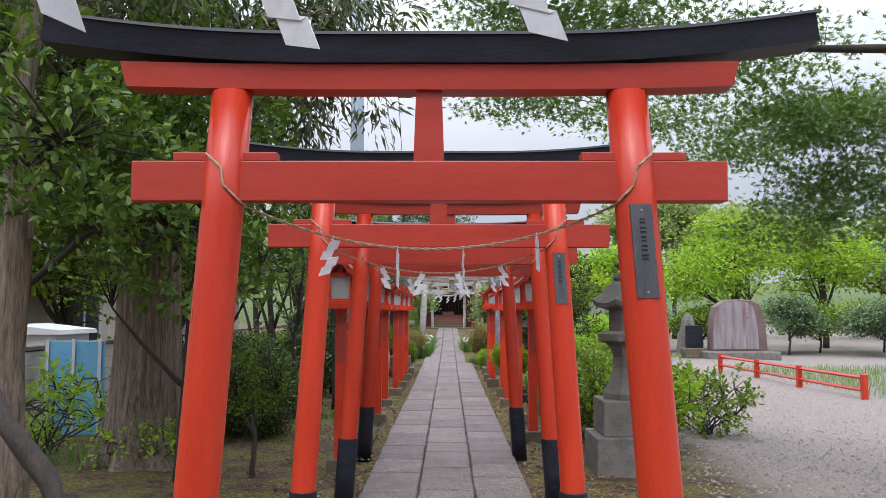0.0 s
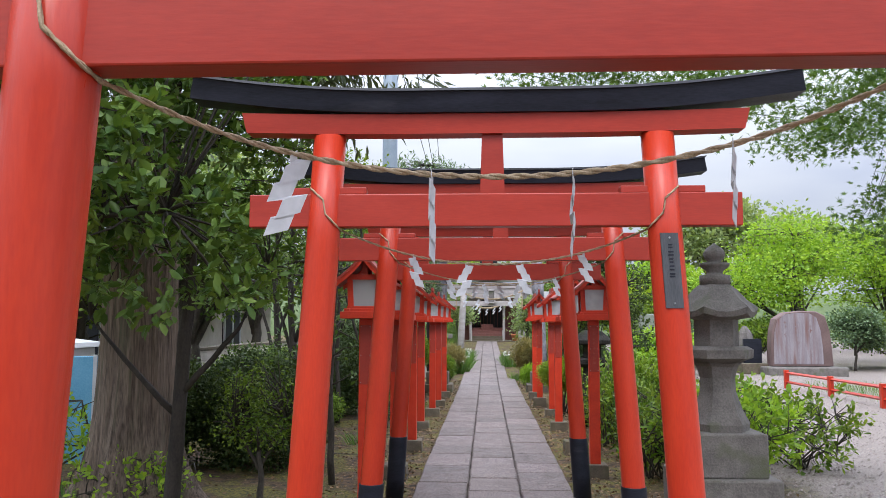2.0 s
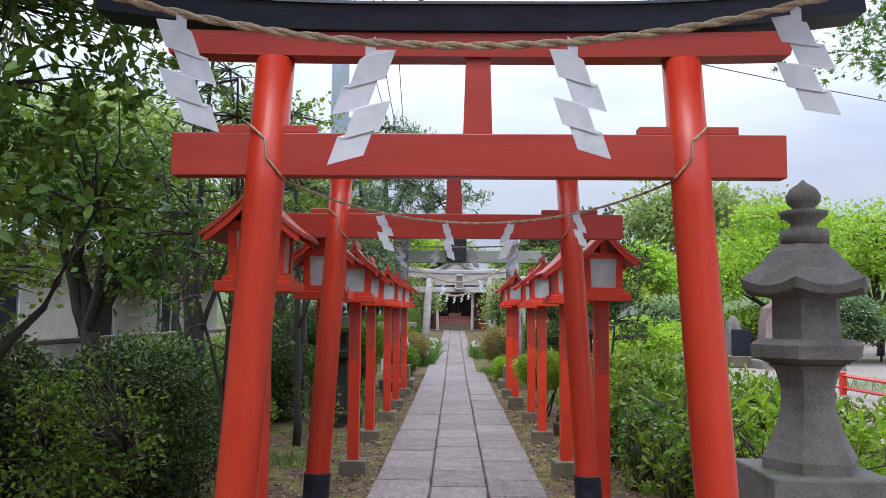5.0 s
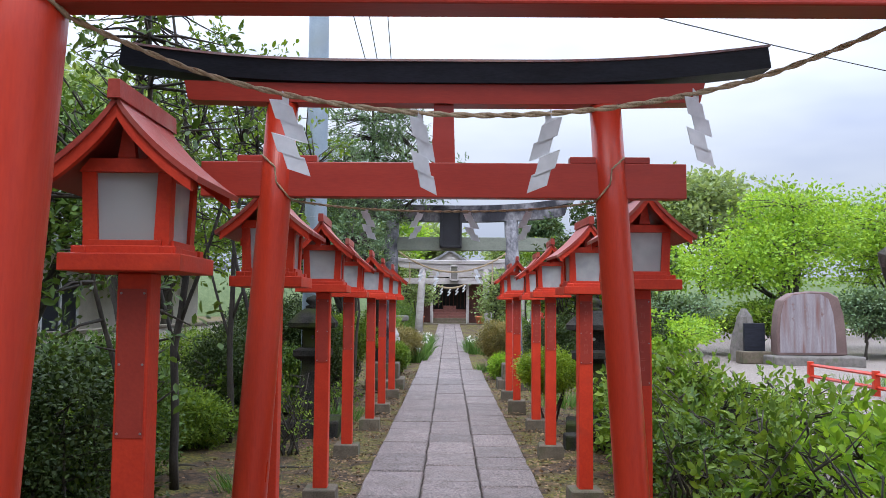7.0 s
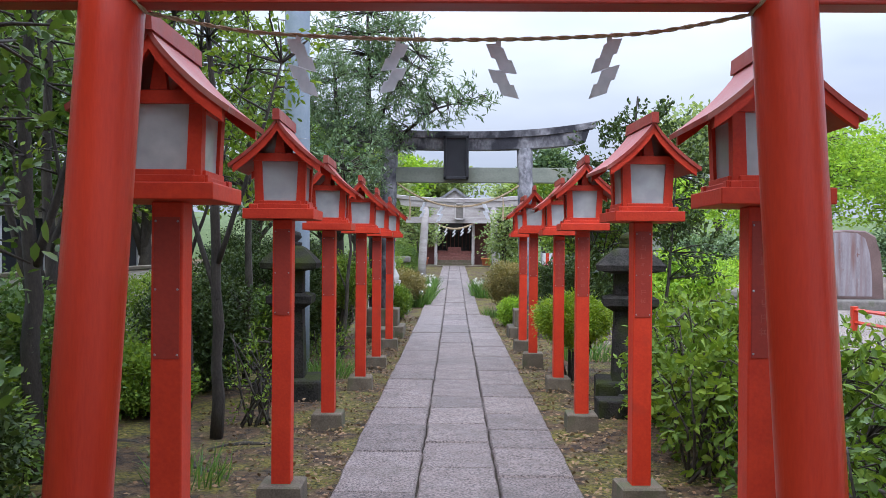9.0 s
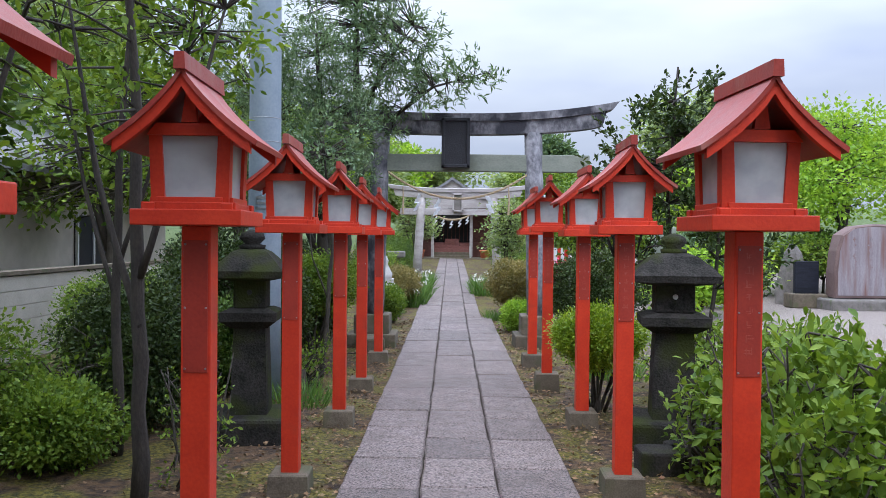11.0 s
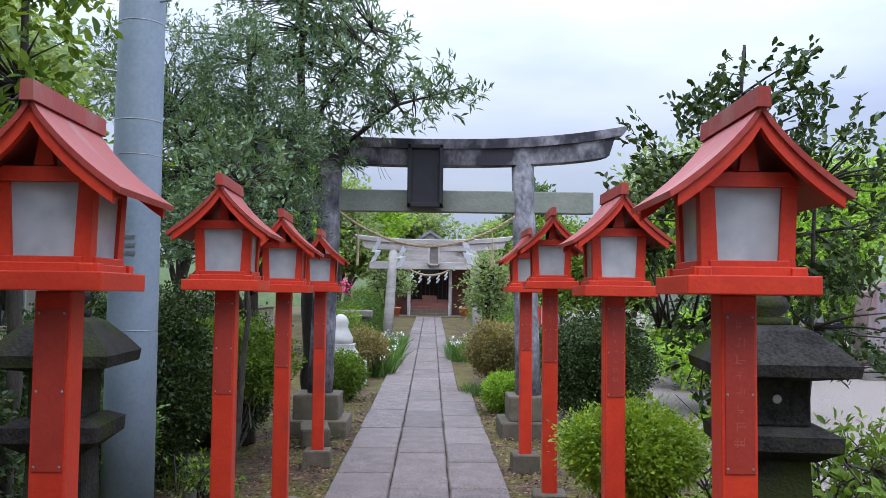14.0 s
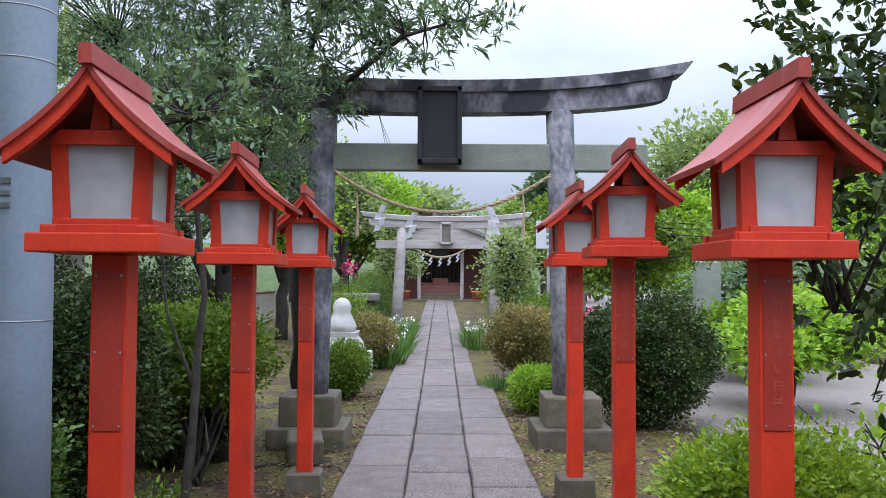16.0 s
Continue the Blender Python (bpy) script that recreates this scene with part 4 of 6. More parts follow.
stone_torii(22.25, 0.015, 1.17, 1.27, 0.145, 3.23, (2.63, 2.895), 2.03, 3.195, 3.53, 2.46, 0.20, (-0.235, 0.195, 2.675, 3.43), "weathered grey stone torii with dark streaks and a black plaque")
rope2 = thing("straw_rope", 0, 22.05, 0, "thick twisted straw rope with paper streamers on the stone torii", "rope")
hang = curve_between((-1.02, -0.02, 2.60), (1.07, -0.02, 2.57), 0.38, 90)
for strand in range(3):
    part("strand", tube([p + Vector((0, math.cos(i * 0.75 + strand * 2.09) * 0.009, math.sin(i * 0.75 + strand * 2.09) * 0.009)) for i, p in enumerate(hang)], 0.0115, 6), M_ROPE, rope2, smooth=True)
for x, f in ((-0.56, 0.25), (-0.26, 0.385), (0.50, 0.72)):
    z = 2.56 - 0.36 * 4 * f * (1 - f)
    part("paper_streamer", shide(x, -0.02, z - 0.02, 0.25, 1.1 - f, 1 if f < 0.5 else -1), M_PAPER, rope2, "white folded paper streamer")
for x, f in ((-0.80, 0.14), (0.80, 0.86)):
    z = 2.56 - 0.36 * 4 * f * (1 - f)
    part("straw_tassel", tube([(x, -0.02, z), (x + 0.01, -0.02, z - 0.2), (x, -0.02, z - 0.42)], [0.008, 0.014, 0.02], 6), M_ROPE, rope2)

stone_torii(34.9, 0.14, 1.10, 1.25, 0.13, 2.62, (2.10, 2.30), 1.75, 2.60, 2.92, 2.15, 0.12, (-0.16, 0.16, 2.2, 2.75), "pale grey stone torii before the worship hall", base=False, beam=M_GTIMBER, leg_m=M_GTIMBER, board_m=M_STONE)


# ---- utility pole and wires ----
pole = thing("utility_pole", -1.97, 17.90, -0.06, "tall blue-grey painted steel utility pole with bands", "utility pole")
shaft = part("shaft", lathe([(0.177, 0.0), (0.169, 1.2), (0.159, 3.0), (0.148, 5.0), (0.132, 9.5)], 32), M_POLE, pole, smooth=True)
for z in (1.42, 2.62, 2.86, 3.55, 4.6, 6.2):
    part("band", lathe([(0.1755 - 0.0052 * z, z - 0.004), (0.1770 - 0.0052 * z, z), (0.1755 - 0.0052 * z, z + 0.004)], 32), M_STEEL, pole, smooth=True)
for z, a in ((2.25, 0.4), (3.2, 2.6), (3.7, 0.4), (4.3, 2.6)):
    r = 0.172 - 0.006 * z
    step = part("climbing_bolt", tube([(r * math.cos(a), -r * math.sin(a), z), ((r + 0.10) * math.cos(a), -(r + 0.10) * math.sin(a), z), ((r + 0.11) * math.cos(a), -(r + 0.11) * math.sin(a), z + 0.025)], 0.009, 6), M_STEEL, pole)
for i in range(3):
    part("faded_mark", box(-0.055, 0.055, -0.1685, -0.1560, 1.93 + i * 0.055, 1.955 + i * 0.055), M_STEEL, pole)
for i, (x, z) in enumerate(((-1.2, 8.9), (-1.75, 8.7), (-2.3, 8.9))):
    w = thing("power_line", 0, 0, 0, "thin black overhead power line", "cable", group="power lines")
    part("cable", tube(curve_between((x, 17.4, z), (-3.5 + i * 0.35, 70, 9.6), 1.0, 14), 0.012, 5), M_WIRE, w)
w = thing("telephone_line", 0, 0, 0, "thin black cable crossing above the yard", "cable")
part("cable", tube(curve_between((-1.97, 17.90, 7.1), (30, 36, 8.0), 0.5, 20), 0.012, 5), M_WIRE, w)

# ---- red low fence, monument, stele ----
fence = thing("low_fence", 0, 0, -0.05, "low vermilion wooden rail fence round the planted bed", "fence")
ends = [Vector((7.75, 24.0, 0)), Vector((7.83, 21.4, 0)), Vector((7.90, 19.0, 0)), Vector((8.02, 16.3, 0))]
for p in ends:
    part("post", box(p.x - 0.055, p.x + 0.055, p.y - 0.055, p.y + 0.055, -0.03, 0.47, 0.008), M_RED, fence)
for a, b in zip(ends, ends[1:]):
    for z in (0.16, 0.40):
        part("rail", tube([a + Vector((0, 0, z)), b + Vector((0, 0, z))], 0.035, 4), M_RED, fence)

rng_m = random.Random(4)
monument = thing("stone_monument", 10.35, 30.2, -0.06, "large rounded upright stone monument with an engraved pale face", "monument")
part("platform", box(-1.25, 1.3, -0.8, 0.8, -0.05, 0.28, 0.05), M_STONE, monument)
outline = [(-0.98, 0.30), (-0.98, 0.9), (-0.93, 1.45), (-0.80, 1.85), (-0.50, 2.06), (0.0, 2.12), (0.50, 2.10), (0.78, 1.95), (0.93, 1.5), (1.0, 0.9), (1.02, 0.30)]
secs = []
for y, k in ((-0.30, 0.96), (-0.24, 1.0), (0.24, 1.0), (0.32, 0.92)):
    secs.append([(px * k + rng_m.uniform(-0.02, 0.02), y, 0.30 + (pz - 0.30) * (0.5 + k / 2)) for px, pz in outline])
stele = part("stone", rings(secs), M_MONU, monument)
face = [(px * 0.80 - 0.13, 0.36 + (pz - 0.30) * 0.93) for px, pz in outline]
part("face", prism(face, -0.312, -0.295), M_MONUFACE, stele, "pale streaked engraved face")
for cx in (0.42, 0.0, -0.40):
    for i in range(9 if cx > 0 else 6):
        bm = bmesh.new()
        z = 1.72 - i * 0.135
        wd = rng_m.uniform(0.03, 0.07)
        box(cx - wd - 0.13, cx + wd - 0.13, -0.318, -0.3115, z, z + 0.03, bm=bm)
        box(cx - 0.015 - 0.13, cx + 0.015 - 0.13, -0.3185, -0.3110, z - 0.05, z + 0.07, bm=bm)
        part("character", bm, M_MONUFACE, stele)

tablet = thing("stone_tablet", 8.95, 30.6, -0.06, "small black polished stone tablet on a grey block", "tablet")
part("block", box(-0.45, 0.45, -0.3, 0.3, 0, 0.36, 0.03), M_CONC, tablet)
part("slab", box(-0.30, 0.30, -0.07, 0.07, 0.36, 1.18, 0.015), M_BLACK, tablet)
boulder = thing("boulder", 9.0, 31.6, -0.1, "rough mottled grey standing rock", "rock")
part("rock", rings([[(r * (0.8 + 0.3 * math.sin(3 * a + z)) * math.cos(a), r * 0.7 * (0.85 + 0.25 * math.cos(2 * a + 2 * z)) * math.sin(a), z) for a in [2 * math.pi * k / 14 for k in range(14)]] for r, z in ((0.40, 0), (0.42, 0.4), (0.36, 0.9), (0.24, 1.4), (0.08, 1.65))]), M_STONE, boulder)
grave = thing("stone_tablet", 5.6, 31.5, -0.06, "pale upright memorial stone on a grey block", "tablet")
part("block", box(-0.45, 0.45, -0.3, 0.3, 0, 0.40, 0.03), M_CONC, grave)
part("slab", box(-0.28, 0.28, -0.10, 0.10, 0.40, 1.95, 0.05), M_TSTONE2, grave)
for x, y, sx in ((1.42, 15.30, 0.30), (1.62, 15.42, 0.22)):
    rk = thing("curb_stone", x, y, -0.06, "low dark square-cut stone beside the shrubs", "stone")
    part("block", box(-sx / 2, sx / 2, -0.14, 0.14, 0, 0.19, 0.02), M_DSTONE, rk)
for x, y, rz in ((-1.2, 21.55, 10), (1.35, 26.3, -5), (-1.3, 25.6, 3)):
    rk = thing("border_stone", x, y, -0.06, "weathered pale curb stone at the path edge", "stone", rz)
    part("block", box(-0.16, 0.16, -0.30, 0.30, 0, 0.22, 0.03), M_CONC, rk)

# pale guardian pedestal and statue
ped = thing("statue_pedestal", -1.52, 27.0, -0.06, "pale carved stone pedestal in three steps", "pedestal")
part("lower_block", box(-0.45, 0.45, -0.45, 0.45, 0, 0.42, 0.03), M_WSTONE, ped)
part("middle_block", lathe([(0.46, 0.42), (0.44, 0.55), (0.34, 0.66), (0.36, 0.74)], 4, math.pi / 4), M_WSTONE, ped)
statue = new("guardian_statue", finish("guardian_statue", lathe([(0.22, 0.0), (0.23, 0.10), (0.18, 0.20), (0.13, 0.30), (0.15, 0.38), (0.11, 0.47), (0.04, 0.52)], 14), M_WSTONE, True))
statue.matrix_basis = pose(-1.52, 27.0, 0.68 + far_rise(-1.52, 27.0))
tagged(statue, "pale weathered stone guardian figure on a pedestal", "statue")
old = thing("stone_shrine", -1.9, 31.5, -0.06, "small grey stone shrine with a flat slab roof", "shrine")
for s in (-1, 1):
    part("side_stone", box(s * 0.42 - 0.09, s * 0.42 + 0.09, -0.3, 0.3, 0, 1.0, 0.02), M_CONC, old)
part("roof_slab", box(-0.62, 0.62, -0.42, 0.42, 1.0, 1.16, 0.03), M_STONE, old)
part("back_stone", box(-0.4, 0.4, 0.18, 0.28, 0, 1.0, 0.01), M_STONE, old)

# ---- worship hall at the far end of the path ----
hall = thing("worship_hall", 0.0, 56.0, -0.06, "old brown timber worship hall with tiled gable roof and steps", "shrine building")
part("floor", box(-2.6, 2.6, 0.0, 5.0, 0.0, 0.85, 0.02), M_WOOD, hall)
for s in (-1, 1):
    part("front_wall", box(s * 1.0 if s > 0 else -2.6, 2.6 if s > 0 else -1.0, 0.15, 0.27, 0.85, 3.0), M_WOOD, hall)
    part("side_wall", box(s * 2.6 - 0.06, s * 2.6 + 0.06, 0.27, 5.0, 0.85, 3.0), M_WOOD, hall)
    part("porch_post", box(s * 1.05 - 0.08, s * 1.05 + 0.08, -1.30, -1.14, 0, 2.75, 0.01), M_GTIMBER, hall)
    rail = part("step_rail", box(s * 0.98 - 0.025, s * 0.98 + 0.025, -2.4, -1.35, 0.62, 0.68, 0.008), M_WSTONE, hall)
    for y in (-2.38, -1.9, -1.4):
        part("baluster", box(s * 0.98 - 0.03, s * 0.98 + 0.03, y - 0.03, y + 0.03, 0, 0.62, 0.006), M_WSTONE, rail)
part("back_wall", box(-2.6, 2.6, 4.9, 5.0, 0.85, 3.0), M_DARK, hall)
part("door", box(-1.0, 1.0, 0.45, 0.50, 0.85, 2.4), M_DARK, hall, "dark open lattice doors")
for i in range(9):
    part("lattice_bar", box(-0.9 + i * 0.225 - 0.015, -0.9 + i * 0.225 + 0.015, 0.40, 0.44, 0.9, 2.4), M_WOOD, hall)
part("transom", box(-1.0, 1.0, 0.12, 0.3, 2.4, 2.75), M_WOOD, hall)
part("offering_box", box(-0.38, 0.38, -1.05, -0.60, 0.62, 1.05, 0.02), M_WOOD, hall, "red-brown slatted offering box")
for i in range(5):
    part("step", box(-0.95, 0.95, -2.3 + i * 0.33, -0.6, 0.0 + i * 0.165, 0.165 + i * 0.165, 0.01), M_WOOD if i > 1 else M_CONC, hall)
part("name_board", lathe([(0.45, 0.0), (0.42, 0.08)], 20), M_DARK, hall, "dark oval name board").matrix_basis = pose(0, -1.32, 2.32, 90)
roof_out = [(-4.0, 2.78), (-2.4, 3.10), (-1.0, 3.65), (0.0, 4.35), (1.0, 3.65), (2.4, 3.10), (4.0, 2.78)]
part("roof", prism(roof_out + [(px, pz - 0.16) for px, pz in roof_out[::-1]], -2.1, 5.6), M_TILE, hall, "grey tiled roof")
part("gable_board", prism([(-3.2, 2.86), (0, 4.15), (3.2, 2.86), (3.0, 2.70), (-3.0, 2.70)], -1.95, -1.85), M_GTIMBER, hall)
part("porch_beam", box(-1.4, 1.4, -1.32, -1.12, 2.55, 2.78, 0.01), M_GTIMBER, hall)
rope3 = thing("straw_rope", 0, 54.1, 0, "pale straw rope with paper streamers before the hall", "rope")
hang3 = curve_between((-1.25, 0, 2.45), (1.25, 0, 2.45), 0.45, 40)
part("strand", tube(hang3, [0.03 + 0.03 * math.sin(math.pi * i / 40) for i in range(41)], 8), M_ROPE, rope3, smooth=True)
for f in (0.16, 0.32, 0.5, 0.68, 0.84):
    part("paper_streamer", shide(-1.25 + 2.5 * f, -0.05, 2.42 - 0.45 * 4 * f * (1 - f), 0.40, 0.5), M_PAPER, rope3, "white folded paper streamer")
for x in (-1.7, 1.75):
    pot = thing("flower_pot", x, 53.2, -0.06, "orange clay flower pot beside the steps", "pot")
    part("pot", lathe([(0.20, 0), (0.28, 0.42), (0.31, 0.42), (0.31, 0.48), (0.26, 0.48), (0.24, 0.40)], 16), M_ORANGE, pot, smooth=True)
sign = thing("sign_board", 2.15, 30.5, -0.06, "white notice board on a post", "sign")
part("post", box(-0.04, 0.04, -0.04, 0.04, 0, 2.3, 0.005), M_GTIMBER, sign)
part("board", box(-0.26, 0.26, -0.07, -0.04, 2.1, 2.65, 0.005), M_WHITE, sign)
for i in range(4):
    part("character", box(-0.06, 0.06, -0.0745, -0.0705, 2.53 - i * 0.12, 2.60 - i * 0.12), M_TILE, sign)
curtain = thing("striped_curtain", 2.95, 33.0, -0.06, "red and white striped cloth screen", "curtain")
for i in range(6):
    part("stripe", box(-0.3 + i * 0.1, -0.2 + i * 0.1, -0.02 + 0.02 * (i % 2), 0.0 + 0.02 * (i % 2), 0.5, 1.25), M_RED if i % 2 else M_WHITE, curtain)
for s in (-1, 1):
    part("pole", tube([(s * 0.33, 0, 0), (s * 0.33, 0, 1.3)], 0.025, 8), M_STEEL, curtain)

# ---- house and yard wall beyond the trees on the west side ----
house = thing("house", -12.5, 22.0, -0.06, "beige rendered house with grey tiled roof behind the trees", "house")
part("wall", box(-4.5, 4.0, -6.0, 12.0, 0, 3.0, 0.03), M_WALLP, house)
h_roof = [(-5.3, 2.8), (-0.2, 5.0), (4.8, 2.8)]
part("roof", prism(h_roof + [(px, pz + 0.14) for px, pz in h_roof[::-1]], -6.8, 12.8), M_TILE, house)
for y in (-3.5, 1.0, 6.0):
    win = part("window", box(3.96, 4.06, y, y + 1.7, 0.9, 2.1, 0.01), M_BLACK, house, "dark sliding window")
    for k in (0.0, 0.85, 1.7):
        part("frame", box(4.04, 4.10, y + k - 0.03, y + k + 0.03, 0.88, 2.12), M_WHITE, win)
    part("sill", box(4.0, 4.14, y - 0.05, y + 1.75, 0.84, 0.90, 0.01), M_WHITE, win)
shed = thing("storage_shed", -6.9, 13.8, -0.06, "white and blue prefabricated storage shed", "shed")
part("body", box(-0.75, 0.75, -0.6, 0.6, 0, 1.30, 0.02), M_WHITE, shed)
part("blue_panel", box(-0.6, 0.6, -0.63, -0.605, 0.12, 0.95, 0.005), M_BLUE, shed)
part("roof", prism([(-0.85, 1.30), (0.85, 1.30), (0.82, 1.37), (0.0, 1.46), (-0.82, 1.37)], -0.7, 0.7), M_WHITE, shed)
sheet = thing("blue_sheet", -4.95, 11.3, -0.06, "blue plastic screen panel leaning in the yard", "panel")
part("panel", box(-0.45, 0.35, -0.03, 0.03, 0.02, 1.27, 0.008), M_BLUE, sheet)
for x in (-0.40, -0.05, 0.30):
    part("rib", box(x - 0.02, x + 0.02, -0.055, -0.032, 0.02, 1.29), M_WHITE, sheet)
yard_wall = thing("block_wall", -5.6, 22.0, -0.06, "low beige block wall along the plot with grey coping", "wall")
for r in range(6):
    part("block_course", box(-0.07, 0.07, -12.0 + 0.02 * (r % 2), 20.0, 0.19 * r, 0.19 * r + 0.183, 0.004), M_WALLP, yard_wall)
part("coping", box(-0.10, 0.10, -12.0, 20.0, 1.145, 1.20, 0.006), M_CONC, yard_wall)

# ---- trees and shrubs ----
def stem(*rows):
    """Points and radii of a stem from rows of x, y, z, r."""
    return [r[:3] for r in rows], [r[3] for r in rows]


# the old cedar with a flared foot
cedar = thing("cedar_tree", -3.28, 9.25, -0.08, "huge old cedar with deeply grooved grey-brown bark", "tree")
rng_c = random.Random(8)
secs = []
for i in range(34):
    z = [0, 0.06, 0.14, 0.25, 0.4, 0.6, 0.85, 1.15][i] if i < 8 else 1.15 + (i - 7) * 0.42
    base_r = 0.335 - 0.015 * z + 0.26 * math.exp(-z * 3.0)
    ring = []
    for k in range(72):
        a = 2 * math.pi * k / 72
        root_wave = 1 + 0.20 * math.exp(-z * 2.2) * math.sin(7 * a + 1.3) + 0.07 * math.sin(4 * a + 0.4)
        groove = 0.034 * (noise.noise((math.cos(a) * 7.0, math.sin(a) * 7.0, z * 0.55)) + 0.6 * noise.noise((math.cos(a) * 16, math.sin(a) * 16, z * 0.9)))
        r = base_r * root_wave + groove
        ring.append((r * math.cos(a), r * math.sin(a), z))
    secs.append(ring)
part("trunk", rings(secs), M_BARK, cedar, smooth=True)
cedar_blobs = [(1.6, 0.6, 4.2, 0.75, 0.8, 0.55), (0.9, 0.5, 5.6, 1.3, 1.2, 0.7), (-1.3, 0.2, 4.8, 1.2, 1.2, 0.7), (0.2, -0.9, 5.2, 1.2, 1.0, 0.6), (0.2, 0.6, 7.2, 1.6, 1.5, 1.0), (0, 0, 9.5, 1.3, 1.3, 1.4), (-1.2, 1.3, 3.9, 0.9, 0.9, 0.5), (2.0, -0.2, 5.0, 0.8, 0.7, 0.5)]
for bx, by, bz, *_ in cedar_blobs:
    part("limb", tube([(0, 0, bz - 0.5), (bx * 0.5, by * 0.5, bz - 0.1), (bx, by, bz)], [0.055, 0.04, 0.015], 6), M_BARK, cedar, smooth=True)
p, u, mids = crown_points(cedar_blobs, 620, 34, 0.17, 3, 0.35, 0.8, 0.6)
cr = new("crown", scatter("sprays", p, u, np.random.default_rng(2).uniform(0.10, 0.24, len(p)), "spray", M_LEAFC, 4))
cr.parent = cedar

plant("cedar_tree", -3.02, 5.9, "slender old cedar with rough bark at the path edge", "tree",
      [stem((0, 0, 0, 0.15), (0.0, 0, 0.8, 0.115), (-0.05, 0.05, 3.0, 0.10), (0, 0, 6.5, 0.08))],
      [(0.3, 0.3, 4.6, 1.3, 1.2, 0.8), (0, 0, 6.3, 1.4, 1.4, 1.0), (-0.8, 0.8, 3.6, 0.9, 0.9, 0.6)], 260, 30, 0.16, 0.17, "spray", M_LEAFC, M_BARK, 21, droop=0.5)
plant("camellia_tree", -3.75, 6.6, "dark glossy evergreen tree with low overhanging boughs", "tree",
      [stem((0, 0, 0, 0.075), (0.05, 0.1, 1.2, 0.06), (0.2, 0.1, 2.4, 0.045), (0.6, 0.1, 3.6, 0.02)), stem((0.1, 0.1, 1.6, 0.04), (0.9, 0.1, 2.3, 0.025), (1.8, -0.2, 2.3, 0.010)), stem((0.1, 0.1, 1.9, 0.035), (0.8, -0.8, 2.6, 0.02), (1.4, -1.5, 2.7, 0.010))],
      [(1.80, -0.15, 2.10, 0.62, 0.75, 0.48), (1.4, -1.0, 2.60, 0.75, 0.80, 0.50), (1.1, 0.3, 2.95, 1.0, 1.0, 0.75), (0.4, 0.6, 2.9, 0.8, 0.8, 0.6), (1.7, 0.2, 3.5, 0.75, 0.8, 0.6), (1.0, -1.6, 3.1, 0.9, 0.8, 0.6)],
      720, 13, 0.09, 0.088, "broad", M_LEAFD, M_DBARK, 31, flat=0.5)
plant("camellia_tree", -2.62, 8.35, "dark-trunked evergreen tree with glossy leaves", "tree",
      [stem((0, 0, 0, 0.075), (0.05, 0, 0.9, 0.06), (0.12, 0.05, 2.2, 0.045), (0.05, 0, 4.2, 0.02)), stem((0.05, 0, 0.9, 0.03), (-0.45, 0.1, 1.35, 0.02), (-0.75, 0.1, 1.7, 0.01)), stem((0.1, 0, 1.1, 0.03), (0.5, 0.1, 1.6, 0.02), (0.75, 0.1, 2.1, 0.01))],
      [(0.55, 0.0, 2.25, 0.55, 0.6, 0.42), (-0.65, 0, 2.45, 0.6, 0.6, 0.35), (0.1, 0.1, 3.0, 0.95, 0.9, 0.7), (0, 0, 4.0, 1.1, 1.0, 0.9), (0.55, -0.2, 3.4, 0.6, 0.6, 0.5)],
      600, 13, 0.09, 0.080, "broad", M_LEAFD, M_DBARK, 33, flat=0.5)
plant("camellia_tree", -4.6, 7.9, "dense evergreen tree at the yard edge", "tree",
      [stem((0, 0, 0, 0.08), (0.1, 0, 1.5, 0.06), (0, 0.1, 4.0, 0.03))],
      [(0, 0, 2.9, 1.2, 1.2, 0.9), (0.2, -0.4, 4.3, 1.5, 1.3, 1.0), (-0.9, 0.6, 3.6, 1.1, 1.1, 0.9), (0.2, 0.9, 2.4, 0.7, 0.7, 0.5)], 480, 13, 0.11, 0.09, "broad", M_LEAFM, M_DBARK, 35, flat=0.5)
plant("bare_branch_tree", -1.42, 3.35, "leaning dark bare trunk beside the path", "tree",
      [stem((0.03, 0, 0, 0.045), (0.02, 0, 0.75, 0.043), (-0.14, 0.02, 1.0, 0.041), (-0.46, 0.08, 1.42, 0.036), (-1.2, 0.2, 2.0, 0.03), (-1.8, 0.3, 3.2, 0.02))],
      [(-1.9, 0.3, 3.3, 0.7, 0.7, 0.5), (-1.4, 0.2, 2.7, 0.4, 0.4, 0.3)], 90, 12, 0.09, 0.09, "broad", M_LEAFD, M_DBARK, 37)
plant("young_evergreen", -1.66, 10.3, "thin young evergreen tree with sparse leaves", "tree",
      [stem((0, 0, 0, 0.040), (-0.03, 0.02, 1.0, 0.030), (0.03, 0, 2.2, 0.02), (0, 0, 3.3, 0.008)), stem((-0.02, 0, 0.9, 0.016), (-0.25, 0, 1.7, 0.012), (-0.3, 0, 2.3, 0.006))],
      [(-0.05, 0, 1.7, 0.42, 0.5, 0.65), (0, 0, 2.6, 0.6, 0.6, 0.7), (-0.4, 0.1, 2.1, 0.4, 0.4, 0.4)], 80, 12, 0.09, 0.065, "broad", M_LEAFD, None, 39)
